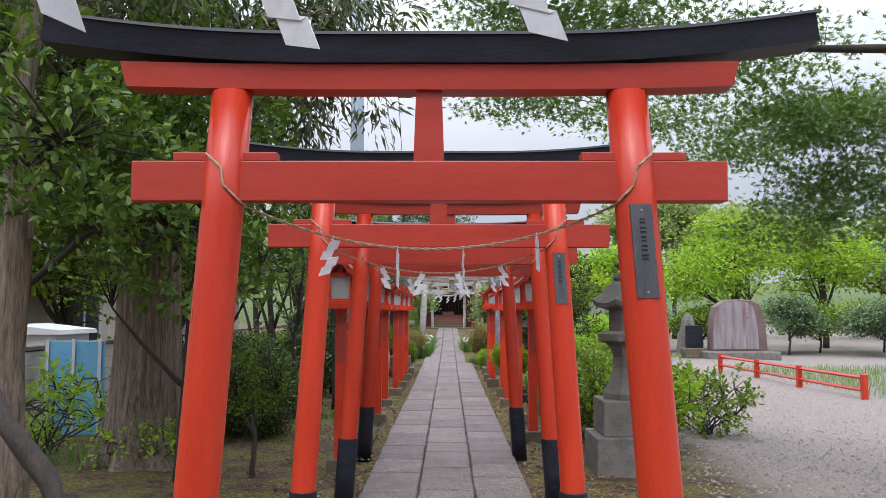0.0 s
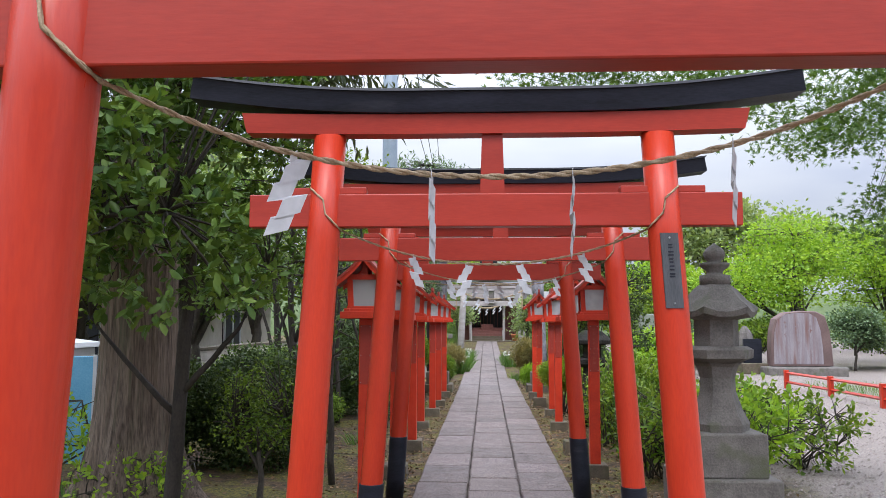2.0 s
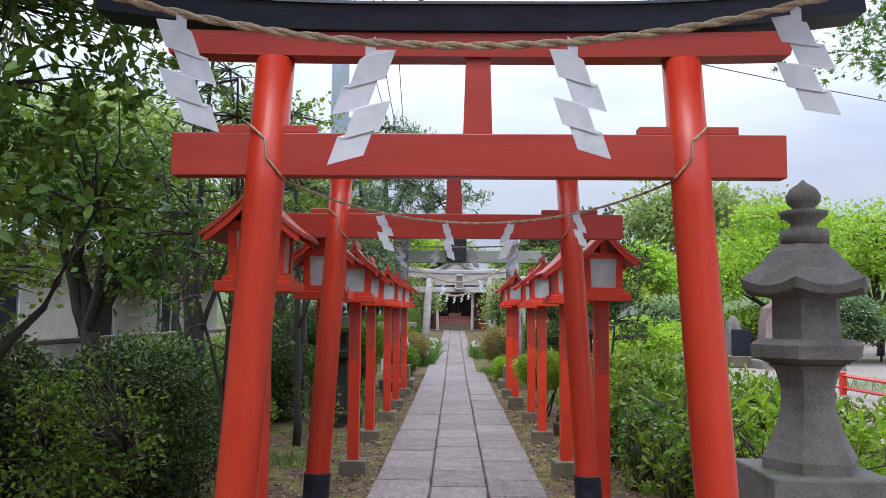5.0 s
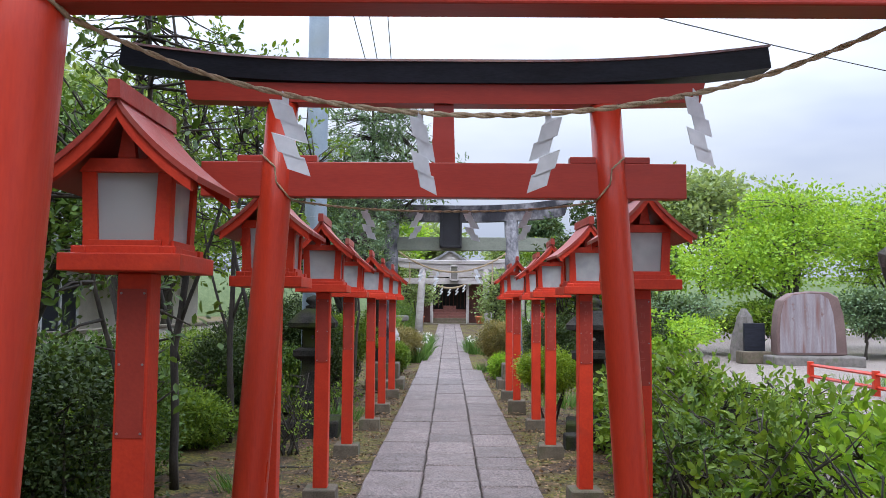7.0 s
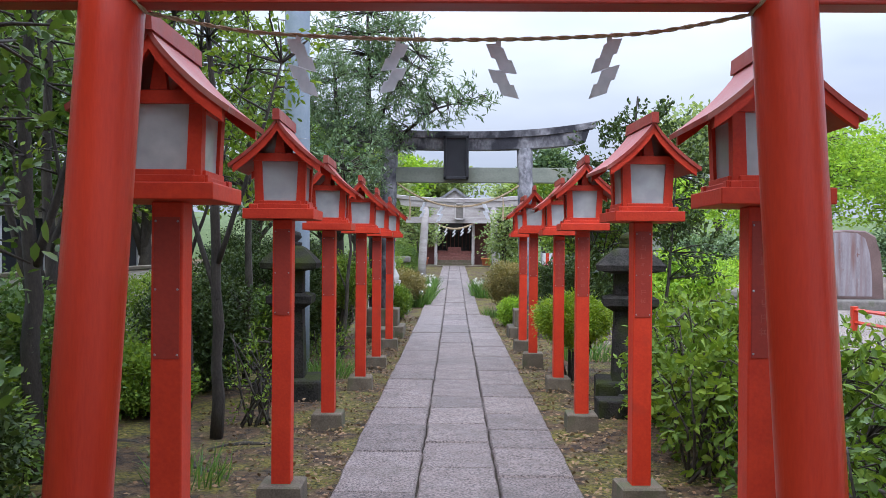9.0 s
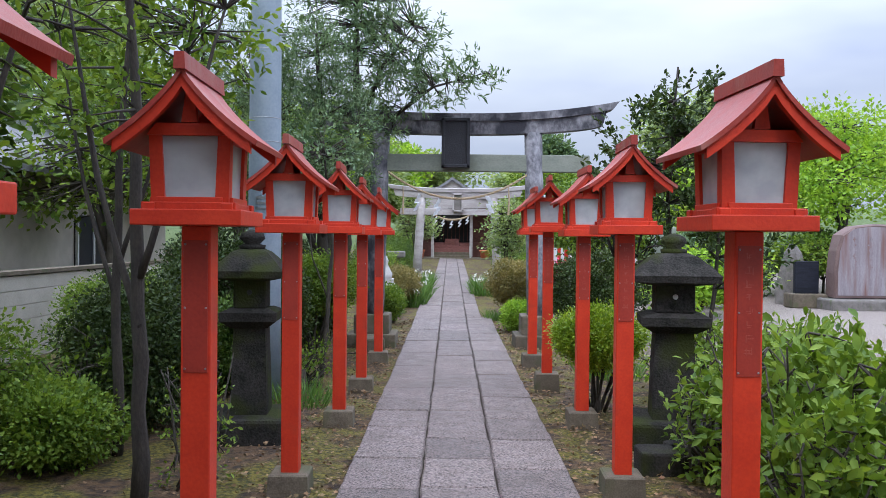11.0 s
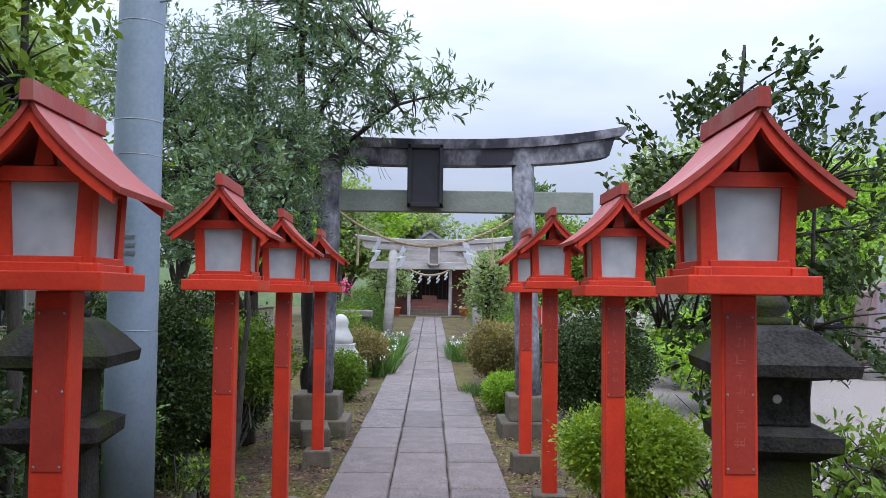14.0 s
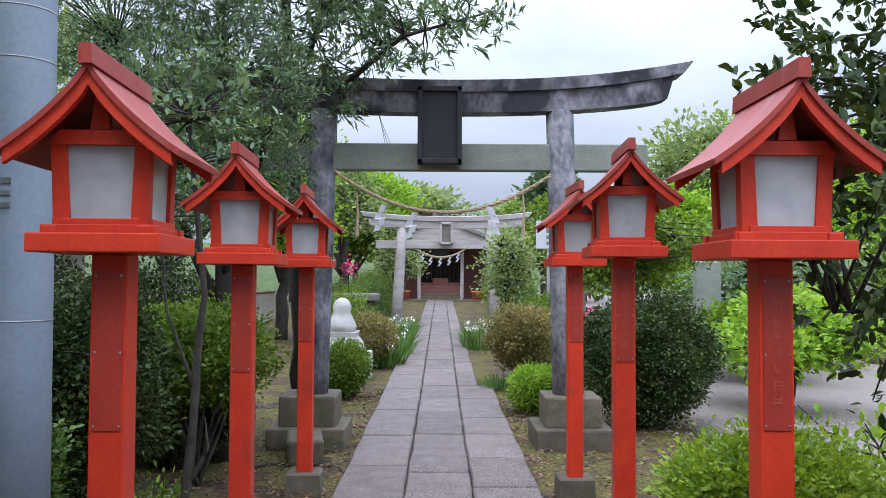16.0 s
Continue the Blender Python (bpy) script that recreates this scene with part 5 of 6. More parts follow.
plant("standard_shrub", -1.95, 8.55, "small clipped shrub on a single thin stem", "shrub",
      [stem((0, 0, 0, 0.030), (0.02, 0, 0.35, 0.026), (0, 0, 0.6, 0.02)), stem((0, 0, 0.45, 0.016), (-0.2, 0, 0.8, 0.008)), stem((0, 0, 0.45, 0.016), (0.2, 0.1, 0.85, 0.008))],
      [(0, 0, 0.95, 0.36, 0.38, 0.38)], 200, 14, 0.055, 0.035, "small", M_LEAFM, None, 41, shell=0.2)
HEDGES = ((-2.72, 11.3, 0.78, 0.70, 0.55, 0.88, M_HEDGE, "round clipped dark green hedge shrub", 150), (-3.75, 11.0, 0.55, 0.6, 0.6, 0.80, M_HEDGE, "round clipped dark green hedge shrub", 110),
          (-3.1, 13.4, 0.8, 0.7, 0.6, 0.75, M_LEAFD, "loose dark evergreen shrub", 120), (-2.75, 16.6, 0.62, 0.7, 0.62, 0.72, M_HEDGE, "broad clipped evergreen shrub", 130), (-2.95, 18.9, 0.55, 0.65, 0.75, 0.78, M_HEDGE, "dark large-leaved evergreen shrub", 120),
          (-1.88, 20.6, 0.62, 0.6, 1.02, 0.42, M_LEAFM, "rounded shrub with bare lower stems", 110), (2.25, 23.25, 0.78, 0.75, 0.74, 0.74, M_HEDGE, "large round clipped dark shrub", 230),
          (1.36, 17.40, 0.42, 0.45, 0.72, 0.28, M_LEAFY, "bright yellow-green clipped box shrub", 130), (-1.29, 25.3, 0.34, 0.36, 0.38, 0.34, M_LEAFM, "small round clipped green shrub", 90),
          (-1.20, 28.6, 0.44, 0.75, 0.50, 0.42, M_LEAFR, "clipped reddish-green azalea hedge", 120), (1.25, 26.3, 0.58, 0.85, 0.72, 0.48, M_LEAFR, "tall clipped olive-green shrub with bare stems", 140),
          (1.18, 24.1, 0.30, 0.34, 0.28, 0.28, M_LEAFB, "small bright green shrub by the path", 60), (-1.8, 29.5, 0.7, 0.9, 0.65, 0.65, M_LEAFM, "rounded green shrub beside the path", 90),
          (-2.9, 12.3, 0.5, 0.5, 0.45, 0.5, M_LEAFM, "low green shrub under the trees", 80), (-2.85, 15.3, 0.45, 0.5, 0.28, 0.30, M_LEAFM, "low bright green undergrowth shrub", 80),
          (-2.75, 22.6, 0.9, 0.9, 0.9, 0.95, M_HEDGE, "dense dark evergreen shrub", 120), (-2.35, 18.2, 0.42, 0.45, 0.5, 0.5, M_LEAFD, "dark large-leaved evergreen shrub", 80), (-3.9, 15.2, 0.9, 0.9, 0.55, 0.6, M_LEAFM, "low green evergreen shrub", 100), (-4.2, 20.0, 0.9, 1.1, 0.6, 0.65, M_LEAFM, "low green evergreen shrub", 100),
          (-2.30, 19.35, 0.55, 0.55, 0.85, 0.80, M_HEDGE, "tall dense blackish-green evergreen shrub", 130), (-2.35, 21.3, 0.70, 0.50, 0.55, 0.55, M_HEDGE, "dark dense shrub under the tree", 120), (-3.3, 20.9, 0.80, 0.70, 0.95, 0.95, M_HEDGE, "tall dense blackish-green evergreen shrub", 130),
          (-2.3, 33.6, 0.8, 0.9, 0.7, 0.7, M_LEAFM, "rounded green shrub beside the path", 90), (-2.0, 37.5, 0.8, 1.2, 0.7, 0.75, M_LEAFD, "rounded green shrub beside the path", 90), (-2.2, 42.5, 0.9, 1.6, 0.8, 0.85, M_LEAFM, "rounded green shrub beside the path", 90), (-2.4, 48.0, 0.9, 1.8, 0.8, 0.9, M_LEAFD, "rounded green shrub beside the path", 90),
          (1.9, 29.6, 0.6, 0.8, 0.6, 0.6, M_LEAFM, "rounded green shrub beside the path", 90), (2.0, 36.5, 0.7, 1.2, 0.7, 0.7, M_LEAFD, "rounded green shrub beside the path", 90), (2.3, 42.0, 0.9, 1.6, 0.8, 0.85, M_LEAFM, "rounded green shrub beside the path", 90), (2.6, 47.5, 0.9, 1.8, 0.8, 0.9, M_LEAFR, "rounded olive-green shrub beside the path", 90))
for i, (x, y, rx, ry, cz, rz, leaf, label, n) in enumerate(HEDGES):
    r = random.Random(i + 50)
    stems = [stem((r.uniform(-0.07, 0.07), r.uniform(-0.07, 0.07), 0, 0.018), (r.uniform(-0.5, 0.5) * rx, r.uniform(-0.5, 0.5) * ry, cz * 0.6, 0.012), (r.uniform(-0.8, 0.8) * rx, r.uniform(-0.8, 0.8) * ry, cz + rz * 0.4, 0.005)) for _ in range(9)]
    lumps = [(0, 0, cz, rx * 0.92, ry * 0.92, rz * 0.94)] + [(0.40 * rx * math.cos(a), 0.40 * ry * math.sin(a), cz + r.uniform(-0.05, 0.22) * rz, rx * r.uniform(0.50, 0.64), ry * r.uniform(0.50, 0.64), rz * r.uniform(0.62, 0.80)) for a in (r.uniform(0, 2), r.uniform(2, 4), r.uniform(4, 6.2))]
    plant("clipped_shrub", x, y, label, "shrub", stems, lumps, n * (15 if leaf is M_LEAFY else 9), 20, 0.050, 0.033 if leaf is M_LEAFY else 0.044, "small", leaf, None, 60 + i, twig=0.004, shell=0.70, flat=0.8, twigs=80)

LEAFY = ((1.92, 14.75, 0.42, 0.45, 0.50, 0.55, M_LEAFM, 130, 0.09), (2.55, 15.95, 0.55, 0.50, 0.48, 0.52, M_LEAFM, 120, 0.09), (2.35, 10.6, 0.75, 0.8, 0.50, 0.48, M_LEAFB, 150, 0.11), (1.78, 10.9, 0.36, 0.5, 0.45, 0.50, M_LEAFM, 80, 0.085), (2.0, 12.4, 0.50, 0.6, 0.50, 0.52, M_LEAFM, 120, 0.085), (1.95, 13.9, 0.50, 0.55, 0.56, 0.60, M_LEAFM, 190, 0.10),
         (2.9, 12.6, 0.8, 0.9, 0.45, 0.5, M_LEAFM, 150, 0.11), (2.55, 15.0, 0.6, 0.6, 0.5, 0.5, M_LEAFM, 90, 0.09), (2.35, 18.4, 0.45, 0.5, 0.42, 0.5, M_LEAFB, 60, 0.08), (2.15, 9.85, 0.40, 0.35, 0.45, 0.45, M_LEAFM, 45, 0.055),
         (-3.1, 13.5, 0.5, 0.5, 0.3, 0.35, M_LEAFB, 60, 0.08), (-1.62, 18.6, 0.25, 0.3, 0.22, 0.24, M_LEAFM, 40, 0.05), (-3.2, 9.0, 0.6, 0.5, 0.25, 0.28, M_LEAFB, 60, 0.07), (-4.6, 9.6, 0.8, 0.8, 0.5, 0.5, M_LEAFB, 90, 0.09), (1.66, 13.3, 0.30, 0.35, 0.46, 0.50, M_LEAFM, 80, 0.09), (-1.75, 14.9, 0.25, 0.3, 0.4, 0.45, M_LEAFM, 40, 0.045), (2.35, 16.85, 0.45, 0.4, 0.45, 0.50, M_LEAFM, 80, 0.085), (2.95, 17.7, 0.6, 0.6, 0.40, 0.45, M_LEAFM, 80, 0.08), (3.1, 14.3, 0.7, 0.8, 0.45, 0.5, M_LEAFM, 110, 0.09), (3.5, 11.6, 0.6, 0.8, 0.38, 0.42, M_LEAFM, 90, 0.09), (1.72, 15.15, 0.28, 0.35, 0.36, 0.40, M_LEAFM, 60, 0.075), (1.70, 12.0, 0.28, 0.35, 0.40, 0.45, M_LEAFD, 60, 0.075), (-3.2, 16.0, 0.6, 0.6, 0.4, 0.4, M_LEAFM, 60, 0.07))
for i, (x, y, rx, ry, cz, rz, leaf, n, size) in enumerate(LEAFY):
    r = random.Random(i + 90)
    stems = [stem((r.uniform(-0.15, 0.15), r.uniform(-0.15, 0.15), 0, 0.012), (r.uniform(-0.7, 0.7) * rx, r.uniform(-0.7, 0.7) * ry, cz * 0.8, 0.009), (r.uniform(-0.95, 0.95) * rx, r.uniform(-0.95, 0.95) * ry, cz + rz * r.uniform(0.3, 1.0), 0.004)) for _ in range(14)]
    plant("leafy_shrub", x, y, "loose leafy shrub with thin brown stems", "shrub", stems, [(0, 0, cz, rx, ry, rz), (rx * 0.4, -ry * 0.3, cz + rz * 0.4, rx * 0.6, ry * 0.6, rz * 0.6)], int(n * 1.45), 9, 0.080, size * 0.85, "broad", leaf, None, 110 + i, twig=0.0045, shell=0.25, flat=0.6, twigs=170)

for i, (x, y, h, r0) in enumerate(((-2.68, 12.95, 4.6, 0.062), (-2.35, 13.1, 4.2, 0.040), (-1.92, 14.35, 4.0, 0.050), (-3.3, 14.4, 4.8, 0.06), (-2.55, 15.6, 4.4, 0.04))):
    r = random.Random(i + 7)
    st = [stem((0, 0, 0, r0), (r.uniform(-0.06, 0.06), 0, 1.2, r0 * 0.85), (r.uniform(-0.12, 0.12), 0, 2.4, r0 * 0.6), (r.uniform(-0.2, 0.2), 0, h, r0 * 0.25)),
          stem((0, 0, 1.1, r0 * 0.5), (-0.3, 0.1, 2.0, r0 * 0.35), (-0.5, 0.1, 3.2, r0 * 0.15)), stem((0, 0, 1.4, r0 * 0.5), (0.3, -0.1, 2.2, r0 * 0.35), (0.5, 0, 3.0, r0 * 0.15))]
    plant("evergreen_tree", x, y, "slim dark-stemmed evergreen tree with small glossy leaves", "tree", st,
          [(0, 0, 2.9, 0.75, 0.8, 0.7), (-0.3, 0.1, 3.8, 0.85, 0.8, 0.7), (0.3, 0, 3.5, 0.6, 0.6, 0.6), (-0.1, 0, 2.2, 0.55, 0.55, 0.35)], 84, 12, 0.10, 0.062, "broad", M_LEAFD if i not in (1, 2) else M_LEAFM, M_DBARK, 130 + i, twigs=110)

plant("olive_tree", -1.95, 21.5, "fine-leaved grey-green evergreen tree beside the stone torii", "tree",
      [stem((0, 0, 0, 0.11), (0.03, 0, 0.9, 0.09), (-0.02, 0.05, 2.0, 0.075), (0.0, 0, 3.4, 0.05), (-0.1, 0, 4.6, 0.02)), stem((0, 0, 1.3, 0.05), (-0.4, -0.3, 2.4, 0.035), (-0.8, -0.5, 3.6, 0.015)), stem((0, 0, 1.6, 0.04), (0.4, -0.4, 2.5, 0.03), (0.6, -0.5, 3.2, 0.01))],
      [(-0.55, -0.4, 3.15, 0.72, 0.7, 0.75), (0.30, -0.4, 3.25, 0.58, 0.6, 0.68), (-0.95, -0.3, 4.0, 0.70, 0.7, 0.7), (-0.05, -0.3, 4.15, 0.62, 0.6, 0.5), (-0.2, -0.5, 2.4, 0.62, 0.6, 0.45), (-1.2, -0.4, 2.4, 0.55, 0.6, 0.5), (0.45, -0.4, 2.55, 0.40, 0.4, 0.35)],
      1900, 22, 0.10, 0.062, "narrow", M_LEAFG, M_DBARK, 150, flat=0.8, twigs=260)
plant("evergreen_tree", -1.45, 22.9, "dark glossy evergreen tree whose bough reaches over the stone torii", "tree",
      [stem((0, 0, 0, 0.12), (-0.03, 0, 1.2, 0.10), (-0.05, -0.2, 2.6, 0.08), (-0.1, -0.6, 4.2, 0.05), (-0.1, -0.8, 5.6, 0.02)), stem((-0.05, -0.3, 2.9, 0.05), (0.5, -0.8, 3.5, 0.035), (1.1, -1.1, 3.9, 0.02), (1.9, -1.2, 4.1, 0.006)), stem((-0.05, -0.4, 3.4, 0.04), (0.3, -0.9, 4.2, 0.025), (0.8, -1.1, 4.8, 0.008))],
      [(1.20, -1.1, 3.95, 0.55, 0.45, 0.30), (1.70, -1.2, 4.05, 0.36, 0.35, 0.18), (0.60, -1.0, 3.85, 0.62, 0.5, 0.42), (0.55, -1.0, 4.55, 0.70, 0.6, 0.42), (0.0, -0.8, 4.3, 0.7, 0.6, 0.6), (-0.3, -0.6, 5.2, 0.9, 0.8, 0.6), (0.35, -0.9, 5.2, 0.6, 0.6, 0.4), (0.1, -0.8, 3.4, 0.55, 0.5, 0.4)],
      470, 18, 0.12, 0.115, "narrow", M_LEAFG, M_DBARK, 151, flat=0.8, twigs=300)
plant("evergreen_tree", 2.02, 17.35, "slim glossy evergreen tree reaching over the lantern", "tree",
      [stem((0, 0, 0, 0.035), (0.03, 0, 1.0, 0.03), (-0.03, 0, 2.0, 0.022), (0.05, 0, 3.3, 0.008)), stem((0.25, -0.1, 0, 0.025), (0.4, -0.1, 1.2, 0.02), (0.5, 0, 2.4, 0.010)), stem((0, 0, 1.2, 0.014), (-0.3, -0.2, 1.5, 0.01), (-0.6, -0.35, 1.5, 0.004))],
      [(-0.1, 0, 2.5, 0.55, 0.55, 0.50), (0.4, 0, 2.3, 0.6, 0.6, 0.6), (0.1, -0.1, 2.9, 0.36, 0.4, 0.34), (-0.42, -0.3, 1.75, 0.38, 0.35, 0.35), (-0.50, -0.25, 2.15, 0.35, 0.35, 0.32), (0.55, -0.2, 1.5, 0.45, 0.45, 0.35), (-0.2, -0.3, 1.25, 0.35, 0.3, 0.18)],
      520, 14, 0.08, 0.062, "broad", M_HEDGE, M_DBARK, 160, flat=0.7)
plant("evergreen_tree", -2.35, 17.0, "evergreen tree with yellowish young leaves by the pole", "tree",
      [stem((0, 0, 0, 0.05), (0.02, 0, 1.5, 0.04), (0, 0, 4.2, 0.012))],
      [(0.05, -0.6, 3.3, 0.65, 0.6, 0.55), (-0.6, -0.2, 3.0, 0.8, 0.8, 0.7), (-0.2, -0.9, 2.6, 0.5, 0.5, 0.4), (-0.7, 0, 4.2, 0.9, 0.9, 0.7)], 360, 13, 0.10, 0.08, "broad", M_LEAFM, None, 165)

plant("slim_tree", -1.58, 19.2, "thin grey leaning trunk with a small high crown", "tree",
      [stem((0, 0, 0, 0.032), (0.06, 0, 0.7, 0.028), (0.12, 0.02, 1.5, 0.022), (0.02, 0, 2.6, 0.012)), stem((0.05, 0, 0.35, 0.014), (0.16, 0, 0.55, 0.010), (0.14, 0, 0.75, 0.004)), stem((0.08, 0, 0.9, 0.012), (-0.12, 0.05, 1.4, 0.009), (-0.2, 0.1, 2.0, 0.005))],
      [(0.0, 0, 2.6, 0.45, 0.5, 0.4), (-0.3, 0.2, 2.2, 0.4, 0.4, 0.3)], 130, 13, 0.10, 0.06, "broad", M_LEAFG, None, 167)
stump = thing("tree_stump", -1.66, 18.3, -0.06, "short weathered cut tree stump in the moss", "stump")
part("stump", tube([(0, 0, 0), (0.01, 0, 0.12), (0.0, 0, 0.24)], [0.062, 0.05, 0.048], 10), M_TWIG, stump, smooth=True)

# spreading maple whose trunk stands beside the first gate
plant("maple_tree", 4.9, 4.6, "spreading maple with fine fresh leaves over the gates", "tree",
      [stem((0, 0, 0, 0.17), (-0.1, 0, 1.4, 0.13), (-0.6, 0.3, 2.8, 0.10), (-1.6, 1.0, 4.0, 0.06), (-3.4, 2.6, 4.9, 0.02)), stem((-0.4, 0.2, 2.4, 0.07), (-0.5, 2.0, 3.4, 0.04), (-0.8, 4.6, 3.9, 0.012)), stem((-1.0, 0.6, 3.3, 0.05), (-2.2, 2.4, 3.9, 0.025), (-3.6, 4.4, 4.1, 0.008)),
       stem((-0.2, 0.1, 2.0, 0.05), (0.1, 2.0, 2.9, 0.03), (0.2, 3.6, 3.1, 0.01))],
      [(-3.4, 2.8, 4.3, 1.1, 1.0, 0.26), (-3.9, 4.6, 4.0, 0.9, 0.9, 0.22), (-2.2, 3.0, 4.0, 1.1, 1.1, 0.30), (-1.2, 4.2, 3.7, 1.0, 1.1, 0.28), (-2.6, 4.8, 3.85, 1.0, 0.9, 0.22), (-0.6, 2.6, 3.3, 0.9, 0.9, 0.34), (-0.1, 3.4, 2.7, 0.7, 0.8, 0.40), (-0.2, 2.2, 2.75, 0.6, 0.7, 0.40), (-4.4, 2.2, 4.7, 1.2, 1.0, 0.3), (-1.4, 5.6, 3.6, 0.9, 0.8, 0.25), (-2.6, 1.6, 4.6, 1.2, 0.9, 0.3), (-1.0, 3.6, 2.95, 0.7, 0.8, 0.40), (-1.0, 4.6, 2.65, 0.7, 0.8, 0.35), (-1.3, 3.2, 3.5, 0.9, 0.9, 0.3), (-4.2, 3.4, 4.5, 1.1, 0.9, 0.25)],
      2900, 11, 0.14, 0.072, "palm", M_MAPLE, None, 170, flat=0.25, twigs=190, twig=0.0025, shell=0.1)


def far_tree(x, y, h, r, leaf, seed, label="leafy tree beyond the yard", size=0.22, n=330, name="broadleaf_tree", shape="small", trunk=0.16):
    rg = random.Random(seed)
    blobs = [(rg.uniform(-0.55, 0.55) * r, rg.uniform(-0.5, 0.5) * r, h * rg.uniform(0.48, 0.86), r * rg.uniform(0.4, 0.62), r * rg.uniform(0.4, 0.6), h * rg.uniform(0.10, 0.17)) for _ in range(8)] + [(0, 0, h * 0.85, r * 0.45, r * 0.45, h * 0.14)]
    limbs_ = [stem((0, 0, 0, trunk), (0.05, 0, h * 0.25, trunk * 0.8), (rg.uniform(-0.2, 0.2), 0, h * 0.5, trunk * 0.5), (0, 0, h * 0.85, trunk * 0.15))]
    limbs_ += [stem((0, 0, h * 0.25, trunk * 0.5), (b[0] * 0.6, b[1] * 0.6, b[2] * 0.75, trunk * 0.3), (b[0], b[1], b[2], trunk * 0.1)) for b in blobs[:5]]
    plant(name, x, y, label, "tree", limbs_, blobs, int(n * 1.7), 16, 0.05 * r + 0.10, size * 1.1, shape, leaf, None, seed, twig=0.012, flat=0.55, shell=0.4)


far_tree(12.4, 36.0, 6.2, 4.3, M_LEAFB, 201, "bright green spreading maple behind the monument", 0.15, 520)
far_tree(17.5, 39.0, 6.5, 4.0, M_LEAFB, 202, "bright green spreading maple tree", 0.16, 380)
far_tree(20.5, 33.0, 6.0, 3.0, M_LEAFG, 203, "dark layered pine at the garden edge", 0.22, 260)
far_tree(8.5, 47.0, 5.2, 3.2, M_LEAFB, 204, "fresh green tree behind the yard", 0.25, 360)
far_tree(6.2, 41.0, 3.4, 2.2, M_LEAFY, 205, "low yellow-green tree behind the yard", 0.2, 300)
far_tree(14.0, 52.0, 9.5, 4.5, M_FAR, 206, "tall distant tree with haze put into its leaf colour", 0.3, 360)
far_tree(20.0, 56.0, 9.0, 5.0, M_FAR, 207, "tall distant tree with haze put into its leaf colour", 0.3, 380)
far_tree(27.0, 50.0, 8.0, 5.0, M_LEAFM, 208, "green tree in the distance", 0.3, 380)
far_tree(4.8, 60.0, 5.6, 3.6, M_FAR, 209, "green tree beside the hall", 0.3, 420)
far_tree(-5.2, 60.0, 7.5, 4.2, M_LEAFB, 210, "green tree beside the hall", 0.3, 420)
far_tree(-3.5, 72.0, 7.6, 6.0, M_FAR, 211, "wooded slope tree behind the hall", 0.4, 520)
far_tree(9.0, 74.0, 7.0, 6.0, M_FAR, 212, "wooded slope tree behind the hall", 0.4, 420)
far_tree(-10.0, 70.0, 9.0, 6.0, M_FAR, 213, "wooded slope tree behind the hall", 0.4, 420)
far_tree(-3.6, 33.0, 5.4, 2.1, M_LEAFB, 214, "fresh green tree beside the path", 0.13, 420)
far_tree(-3.2, 41.0, 5.6, 2.2, M_FAR, 215, "green tree beside the path", 0.15, 380)
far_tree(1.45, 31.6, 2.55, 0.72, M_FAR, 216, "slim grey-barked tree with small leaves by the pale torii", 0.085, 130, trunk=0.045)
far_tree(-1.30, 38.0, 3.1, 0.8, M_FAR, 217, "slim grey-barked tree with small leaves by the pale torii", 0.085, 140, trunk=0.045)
far_tree(3.6, 29.0, 3.0, 1.4, M_LEAFM, 218, "small green garden tree", 0.10, 320, trunk=0.06)
far_tree(4.4, 24.5, 1.5, 1.1, M_LEAFB, 219, "low fresh green shrub mound", 0.09, 260, trunk=0.05)
far_tree(-6.9, 26.0, 5.4, 2.4, M_LEAFM, 220, "dark evergreen tree before the house", 0.14, 190)
far_tree(-7.9, 17.5, 4.2, 2.0, M_LEAFM, 221, "dark evergreen tree before the house", 0.13, 190)
far_tree(-5.6, 31.0, 6.5, 2.4, M_LEAFM, 222, "evergreen tree before the house", 0.14, 190)
far_tree(-9.2, 12.0, 5.0, 2.4, M_LEAFM, 223, "dark evergreen tree in the yard", 0.14, 190)
far_tree(4.6, 50.0, 6.6, 1.2, M_LEAFG, 225, "tall thin pine beside the hall", 0.25, 200, name="pine_tree")
far_tree(24.0, 28.0, 3.0, 2.4, M_LEAFR, 226, "reddish garden shrub in the distance", 0.14, 240, trunk=0.06)
far_tree(16.5, 31.5, 2.2, 1.8, M_LEAFG, 227, "grey-green garden shrub beside the monument", 0.11, 300, trunk=0.05)
far_tree(13.2, 32.6, 2.2, 1.4, M_LEAFG, 228, "grey-green garden shrub beside the monument", 0.11, 260, trunk=0.05)
far_tree(7.0, 33.5, 2.0, 1.6, M_LEAFG, 229, "grey-green garden shrub beside the tablet", 0.11, 260, trunk=0.05)
for i, (x, y, h, r, leaf) in enumerate(((10.3, 34.2, 1.8, 1.5, M_LEAFM), (15.2, 34.4, 2.0, 1.7, M_LEAFM), (11.6, 35.6, 1.9, 1.6, M_LEAFD), (18.0, 34.8, 2.0, 1.8, M_LEAFB), (5.0, 27.2, 1.1, 1.0, M_LEAFM), (6.2, 29.4, 1.3, 1.2, M_LEAFB), (7.6, 36.4, 2.0, 1.8, M_LEAFM))):
    far_tree(x, y, h, r, leaf, 240 + i, "rounded green garden shrub in the yard", 0.11, 240, name="garden_shrub", trunk=0.05)
far_tree(-5.3, 16.2, 4.7, 1.6, M_LEAFD, 237, "dense dark evergreen tree before the house", 0.12, 300)
far_tree(-4.6, 46.0, 5.5, 2.2, M_LEAFD, 232, "dark evergreen tree beside the path", 0.16, 300)
